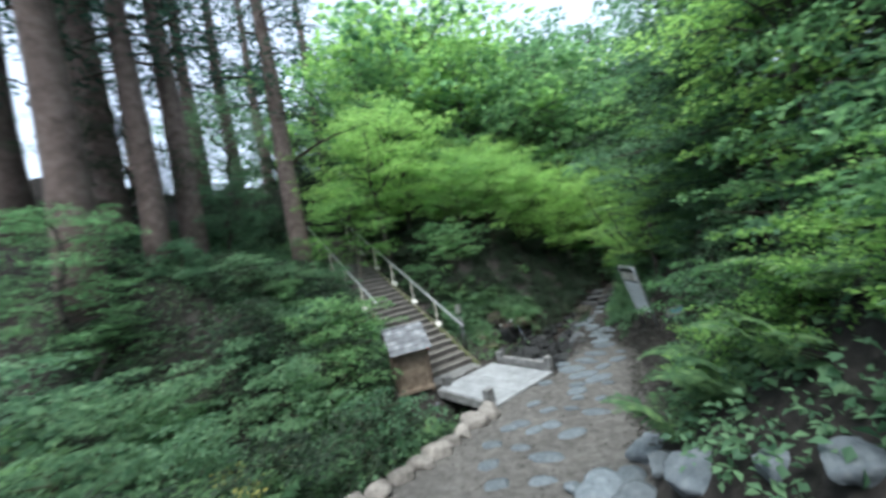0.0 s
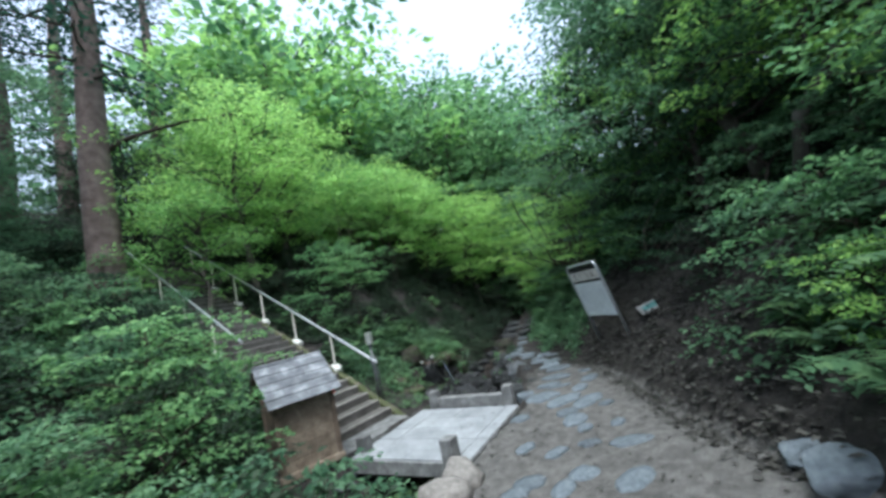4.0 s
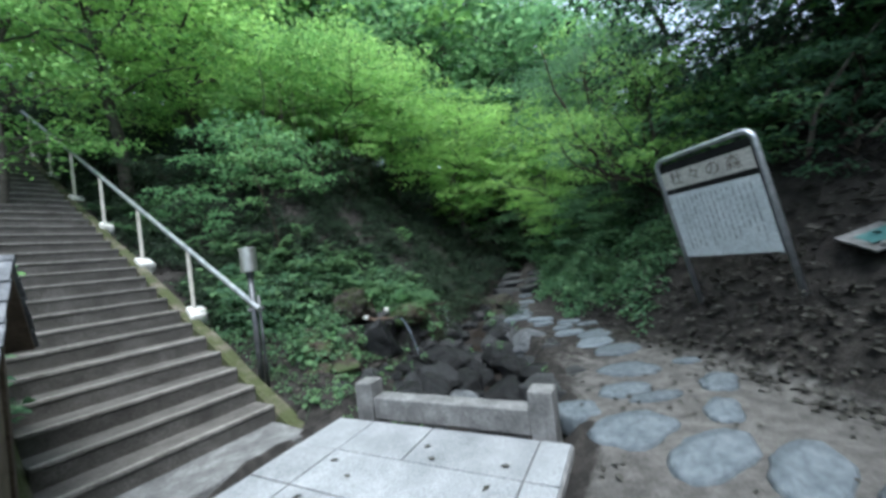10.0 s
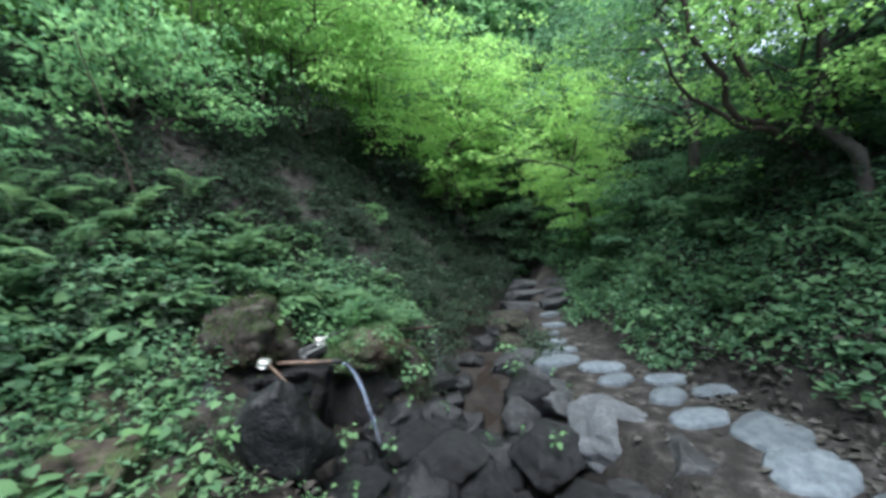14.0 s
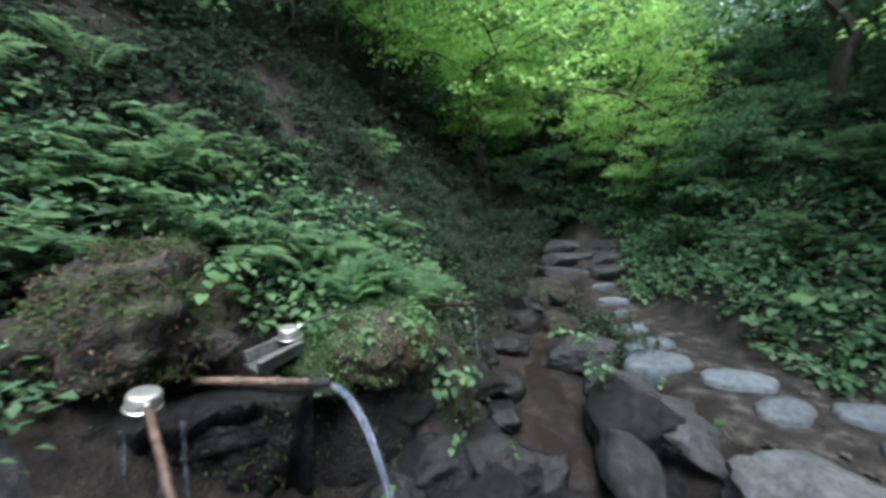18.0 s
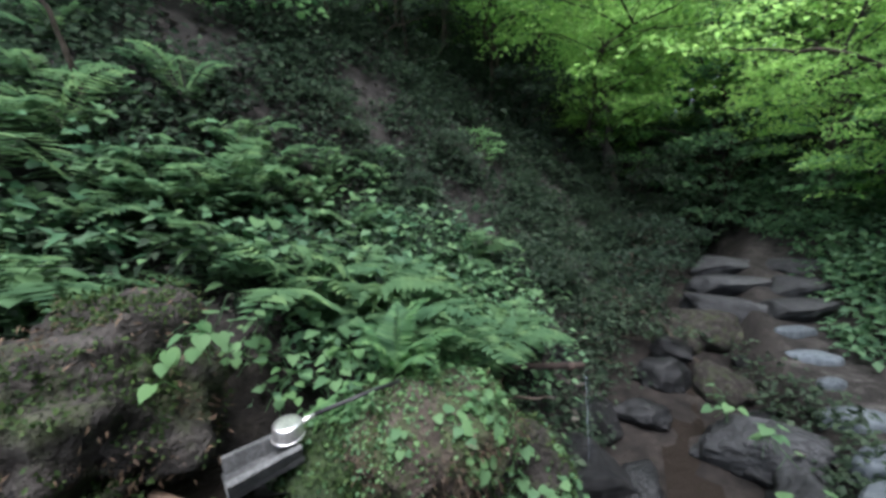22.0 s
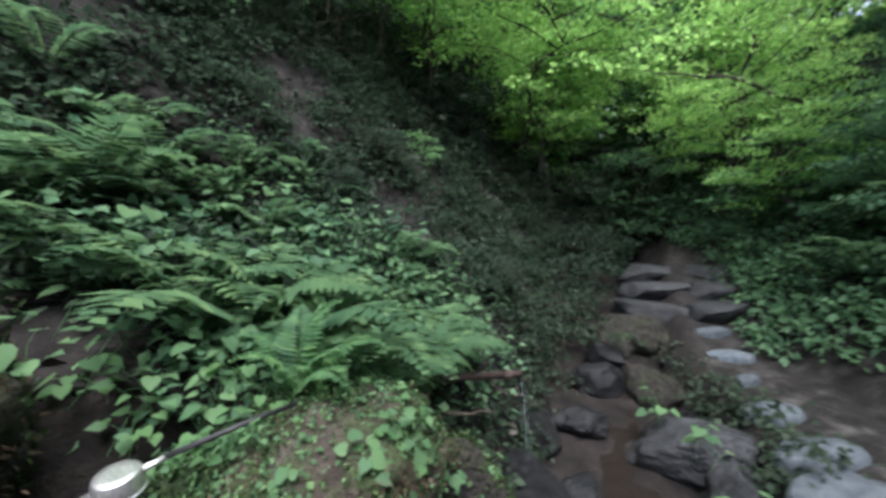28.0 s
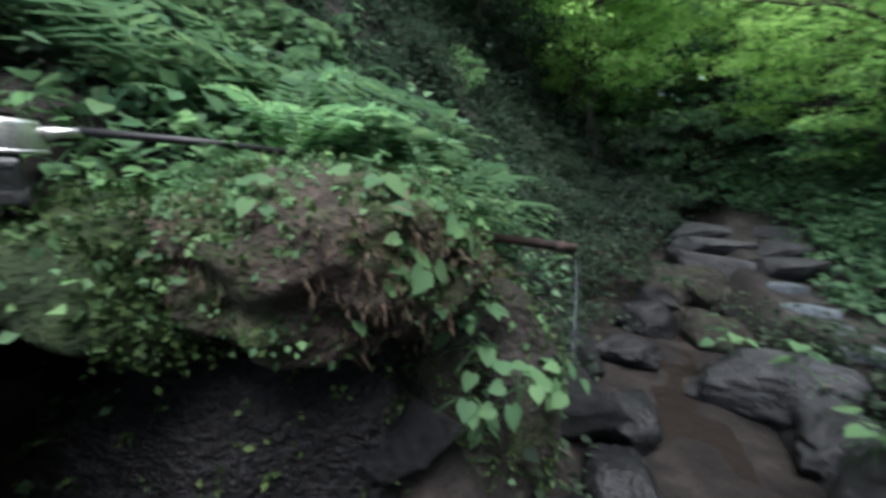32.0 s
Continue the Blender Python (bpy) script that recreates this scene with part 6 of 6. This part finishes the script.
def upright_fern(seed):
    rg = random.Random(seed)
    ob = empty("fern", Matrix.Translation((0, 0, -600 - seed)), "bright green fern standing upright on the mound", "fern")
    for k, (turn, tilt, size) in enumerate(((0.3, -0.85, .62), (1.5, -1.0, .55), (-0.2, -0.25, .6), (-0.7, -0.45, .45), (2.6, -0.5, .5), (3.6, -0.4, .5), (4.6, -0.35, .42), (5.3, -0.1, .5))):
        me = rg.choice(fronds).copy()
        me.materials[0] = LEAF_FRESH
        f = new("frond", me)
        f.parent = ob
        f.matrix_basis = Matrix.Rotation(turn, 4, "Z") @ Matrix.Rotation(tilt, 4, "Y") @ Matrix.Scale(size, 4)
    return ob


sprouts = [sprout(1, 6, 0.05, LEAF_HERB, "broad toothed leaves hanging over the mound"), sprout(2, 4, 0.05, LEAF_FRESH, "pale broad leaves on the boulder"), upright_fern(1)]
for k, (x, y, z, s, turn) in enumerate(((2.46, 12.78, .5, .75, 0.0), (2.5, 12.8, .45, .65, 0.5), (2.42, 12.76, .44, .6, -0.4), (2.68, 12.92, .36, .8, 0.4), (2.74, 12.92, .27, .8, 0.7), (2.7, 12.88, .16, .8, 0.2), (2.78, 12.95, .1, .75, 0.6), (2.22, 12.8, .02, .8, -0.2), (2.58, 12.88, .52, .65, 0.6), (2.64, 12.95, .48, .7, 0.9))):
    perch(sprouts[0], x, y, z, s, turn)
for x, y, z, s, turn in ((1.66, 12.72, .93, .8, 0.4), (1.7, 12.8, .98, .7, 0.9)):
    perch(sprouts[1], x, y, z, s, turn)
for k, (x, y, z) in enumerate(((2.62, 12.55, .1), (2.92, 12.5, .0), (3.3, 11.9, -.1), (3.05, 12.0, -.12), (4.0, 12.05, .05), (2.3, 12.5, .0), (4.25, 12.55, .03), (1.95, 11.85, -.05))):
    perch(sprouts[1], x, y, z, 0.55, k)
for k, (x, y, z, s) in enumerate(((2.42, 12.93, .6, .8), (2.5, 12.88, .54, .8), (2.56, 12.95, .52, .9), (2.46, 13.02, .63, .9), (2.62, 13.02, .47, .9), (2.12, 13.0, .62, .8), (2.2, 13.05, .66, .8), (2.02, 13.02, .58, .8), (1.95, 12.98, .56, .7), (2.3, 13.15, .67, 1.0), (2.08, 13.2, .66, 1.2), (1.86, 13.1, .62, 1.0), (2.2, 13.3, .7, 1.3), (2.38, 13.25, .68, 1.2), (1.7, 13.2, .7, 1.2), (1.95, 13.4, .72, 1.4), (2.55, 13.2, .55, 1.2), (1.05, 12.2, .46, 1.2), (1.3, 11.9, .38, 1.0), (0.9, 12.0, .42, 1.2))):
    perch(herbs_fresh[k % 2], x, y, z - 0.04, s, k * 2.1)
def grow_on(model, centre, radii, around, above, scale, turn):
    """A plant rooted on a rounded rock, pointing away from it."""
    n = Vector((math.cos(around) * math.cos(above), math.sin(around) * math.cos(above), math.sin(above)))
    p = Vector(centre) + Vector((n.x * radii[0], n.y * radii[1], n.z * radii[2]))
    tilt = (n + Vector((0, 0, 0.7))).normalized().to_track_quat("Z", "Y").to_matrix().to_4x4()
    copy_thing(model, Matrix.Translation(p) @ tilt @ Matrix.Rotation(turn, 4, "Z") @ Matrix.Scale(scale, 4))


mr = random.Random(14)
for k in range(26):
    around = radians(mr.uniform(-72, 20) if k < 20 else mr.uniform(-170, -100))
    grow_on((herbs_fresh + herbs_low)[k % 4], (2.34, 13.06, 0.46), (0.33, 0.31, 0.21), around, mr.uniform(0.0, 0.75), mr.uniform(0.5, 0.85), mr.uniform(0, 6))
for k in range(5):
    grow_on(herbs_low[k % 2], (2.78, 13.12, 0.0), (0.2, 0.24, 0.34), radians(mr.uniform(-120, -20)), mr.uniform(0.1, 1.1), mr.uniform(0.6, 0.9), mr.uniform(0, 6))
perch(sprouts[2], 2.29, 13.12, 0.66, 1.0, 0.0)
perch(sprouts[2], 2.55, 13.12, 0.52, 0.7, 2.0)
perch(sprouts[2], 2.0, 13.5, 0.75, 0.9, 1.0)


def fallen_branch(a, b, r, seed):
    rg = np.random.default_rng(seed)
    ob = part("fallen_branch", limbs([tuple(p) for p in bent(a, b, rg, 0.0, 4)], r, 8), TWIG, None, "", True)
    tagged(ob, "dead branch lying across the stream bed", "branch")


fallen_branch((4.9, 15.5, 0.3), (5.0, 14.1, -0.1), 0.02, 3)
fallen_branch((2.75, 13.22, 0.44), (3.05, 13.3, 0.4), 0.012, 4)


# bare roots under the overhang of the right bank, and boughs
def bough(name, points, r, mat, label, category="branch", seed=1):
    rg = np.random.default_rng(seed)
    fine = []
    for a, b in zip(points, points[1:]):
        fine += [tuple(p) for p in bent(a, b, rg, 0.02, 5)[:-1]]
    fine.append(points[-1])
    ob = part(name, limbs(fine, r, 7), mat, None, "", True)
    return tagged(ob, label, category)


for k, line in enumerate((((6.6, 9.0, 2.0), (6.38, 8.76, 2.6), (6.5, 8.46, 3.1), (6.9, 8.2, 3.6)), ((6.6, 8.7, 1.9), (6.53, 8.37, 2.21), (6.65, 7.99, 2.58), (6.75, 7.7, 2.3), (6.9, 7.3, 2.0)), ((6.8, 8.7, 1.75), (6.55, 8.31, 1.76), (6.68, 7.88, 1.86), (7.0, 7.4, 1.8)), ((6.4, 9.3, 1.6), (6.45, 8.9, 1.95), (6.7, 8.5, 2.4)))):
    bough("root", line, 0.035, ROOT, "pale bare root on the overhanging bank", "root", k)
for k, line in enumerate((((7.2, 11.0, 1.9), (6.2, 11.35, 2.45), (5.9, 11.42, 2.5), (5.5, 11.52, 3.17), (5.18, 11.66, 4.05), (5.0, 11.7, 4.9)), ((6.3, 11.3, 2.4), (5.92, 11.42, 2.42), (5.3, 11.66, 2.87), (5.05, 11.7, 3.3)), ((6.2, 11.3, 2.5), (5.85, 11.35, 3.0), (5.6, 11.34, 3.69), (5.5, 11.2, 4.6)), ((7.2, 10.9, 2.2), (6.36, 10.95, 2.98), (6.1, 10.8, 4.2)))):
    bough("bough", line, 0.05 if k == 0 else 0.035, TWIG, "dark slender bough leaning over the trail", "branch", k + 9)
bough("bough", ((-6.0, 15.3, 8.2), (-5.38, 15.42, 8.84), (-4.34, 15.7, 9.43), (-3.41, 15.88, 9.77), (-2.2, 16.0, 10.0)), 0.09, TWIG, "long dark bough reaching out from the cedar", "branch", 20)
bough("sapling", ((0.42, 14.5, 1.25), (0.46, 14.39, 1.93), (0.44, 14.34, 2.14), (0.4, 14.28, 2.4), (0.3, 14.2, 2.75), (0.1, 14.1, 3.6)), 0.028, TWIG, "thin dark sapling on the bank", "sapling", 21)
sr = random.Random(5)
for k in range(16):
    a, up_ = 2.6 + 0.42 * k + sr.uniform(-0.15, 0.15), sr.uniform(3.7, 4.7)
    p = STAIR + UP * up_ + ACROSS * a
    z = land_z(p.x, p.y)
    lean = sr.uniform(-0.5, 0.55)
    out = ACROSS * lean - UP * sr.uniform(0.0, 0.4)
    line = [p + Vector((0, 0, z - 0.2)), p + out * 0.35 + Vector((0, 0, z + 0.5)), p + out * 0.9 + Vector((0, 0, z + 1.3)), p + out * 1.2 + Vector((0, 0, z + sr.uniform(2.2, 3.2)))]
    bough("sapling", [tuple(q) for q in line], sr.uniform(0.018, 0.035), TWIG, "thin dark stem at the top of the hollow", "sapling", 60 + k)
bough("bough", ((7.6, 14.6, 2.6), (7.27, 15.02, 2.95), (6.92, 15.48, 3.16), (6.48, 15.95, 3.29)), 0.03, TWIG, "bare bough over the upper trail", "branch", 22)
for x, y, s, m in ((-4.6, 4.6, .45, 2), (-6.4, 2.6, .6, 0), (-6.8, 6.2, .6, 1), (-4.2, 7.4, .45, 2)):
    stand(maple_green[m], x, y, 2.0 * s * 10, s, 0.1)


def clothe(ob, name, n, leaf, mat, label, seed, lowest=-0.2, hang=0.0, thin=0.6):
    """Small leaves, moss or rootlets all over a rock's surface, where it faces upward more than lowest."""
    rg = np.random.default_rng(seed)
    me, m = ob.data, np.array(ob.matrix_world)
    co, no = np.empty(len(me.vertices) * 3), np.empty(len(me.vertices) * 3)
    me.vertices.foreach_get("co", co)
    me.vertices.foreach_get("normal", no)
    co, no = co.reshape(-1, 3) @ m[:3, :3].T + m[:3, 3], no.reshape(-1, 3) @ m[:3, :3].T
    pick = rg.choice(np.flatnonzero(no[:, 2] > lowest), n)
    base = co[pick] + rg.normal(0, 0.012, (n, 3)) + no[pick] * 0.004
    patch = np.array([noise.noise(Vector(p) * 5 + Vector((seed, 0, 0))) for p in base])
    keep = patch > -0.12
    base, normal = base[keep], no[pick][keep]
    k = len(base)
    way = normal * (0.6 if leaf < 0.03 else 0.15) + rg.normal(0, 0.6, (k, 3)) + np.array([0, 0, -hang])
    ln = leaf * rg.uniform(0.5, 1.4, k)
    made = new(name, leaf_mesh(name, leaf_arrays(base, way, normal + rg.normal(0, 0.3, (k, 3)), ln, ln * thin), mat))
    return tagged(made, label, "undergrowth", kind="stuff")


bpy.context.view_layer.update()
clothe(wet_wall, "moss", 5000, 0.016, MOSS_TUFT, "thin moss on the wet wall below the mound", 12, -0.8)
clothe(wet_wall, "creeper", 260, 0.02, LEAF_HERB, "small creeper on the wet wall", 13, -0.8, 0.5, 0.85)
clothe(spring_ledge, "moss", 1500, 0.014, MOSS_TUFT, "thin wet moss on the spring ledge", 14, -0.9, 0.8)
clothe(shoulder, "moss", 6000, 0.014, MOSS_TUFT, "moss on the sloping rock", 8, -0.4)
clothe(shoulder, "creeper", 250, 0.02, LEAF_HERB, "small creeper on the sloping rock", 9, -0.4, 0.6, 0.8)
clothe(boulder, "moss", 9000, 0.016, MOSS_TUFT, "tufts of green-brown moss on the boulder", 1, 0.1)
clothe(boulder, "rootlets", 2600, 0.022, ROOTLET, "brown dry moss and rootlets on the boulder", 2, -0.6, 0.6, 0.25)
clothe(mound, "rootlets", 8000, 0.024, ROOTLET, "dry brown rootlets hanging over the mound", 3, -0.7, 1.2, 0.16)
clothe(mound, "moss", 5000, 0.014, MOSS_TUFT, "moss on the mound above the water", 4, 0.0)
clothe(mound, "creeper", 3600, 0.014, LEAF_HERB, "small round-leaved creeper over the mound", 5, 0.25, 0.4, 0.85)
clothe(mound, "creeper", 1300, 0.013, LEAF_HERB, "small creeper leaves hanging on the face of the mound", 11, -0.6, 0.7, 0.85)
clothe(mound, "creeper", 500, 0.019, LEAF_FRESH, "fresh round leaves of creeper over the mound", 10, 0.35, 0.4, 0.85)
clothe(cushion, "moss", 6000, 0.014, MOSS_TUFT, "thick green moss cushion beside the spout", 6, -0.6)
clothe(cushion, "creeper", 350, 0.02, LEAF_HERB, "small round-leaved creeper on the moss", 7, -0.3, 0.4, 0.85)


for model in (*airy, *maple, *broad, *gloom, *shrub, *shrub_dark, *shrub_lime + shrub_yellow, *cedars, *distant, *maple_green, *low_maple, *ferns, *herbs, *herbs_low, *herbs_tall, *herbs_fresh, *sprouts):
    drop_model(model)
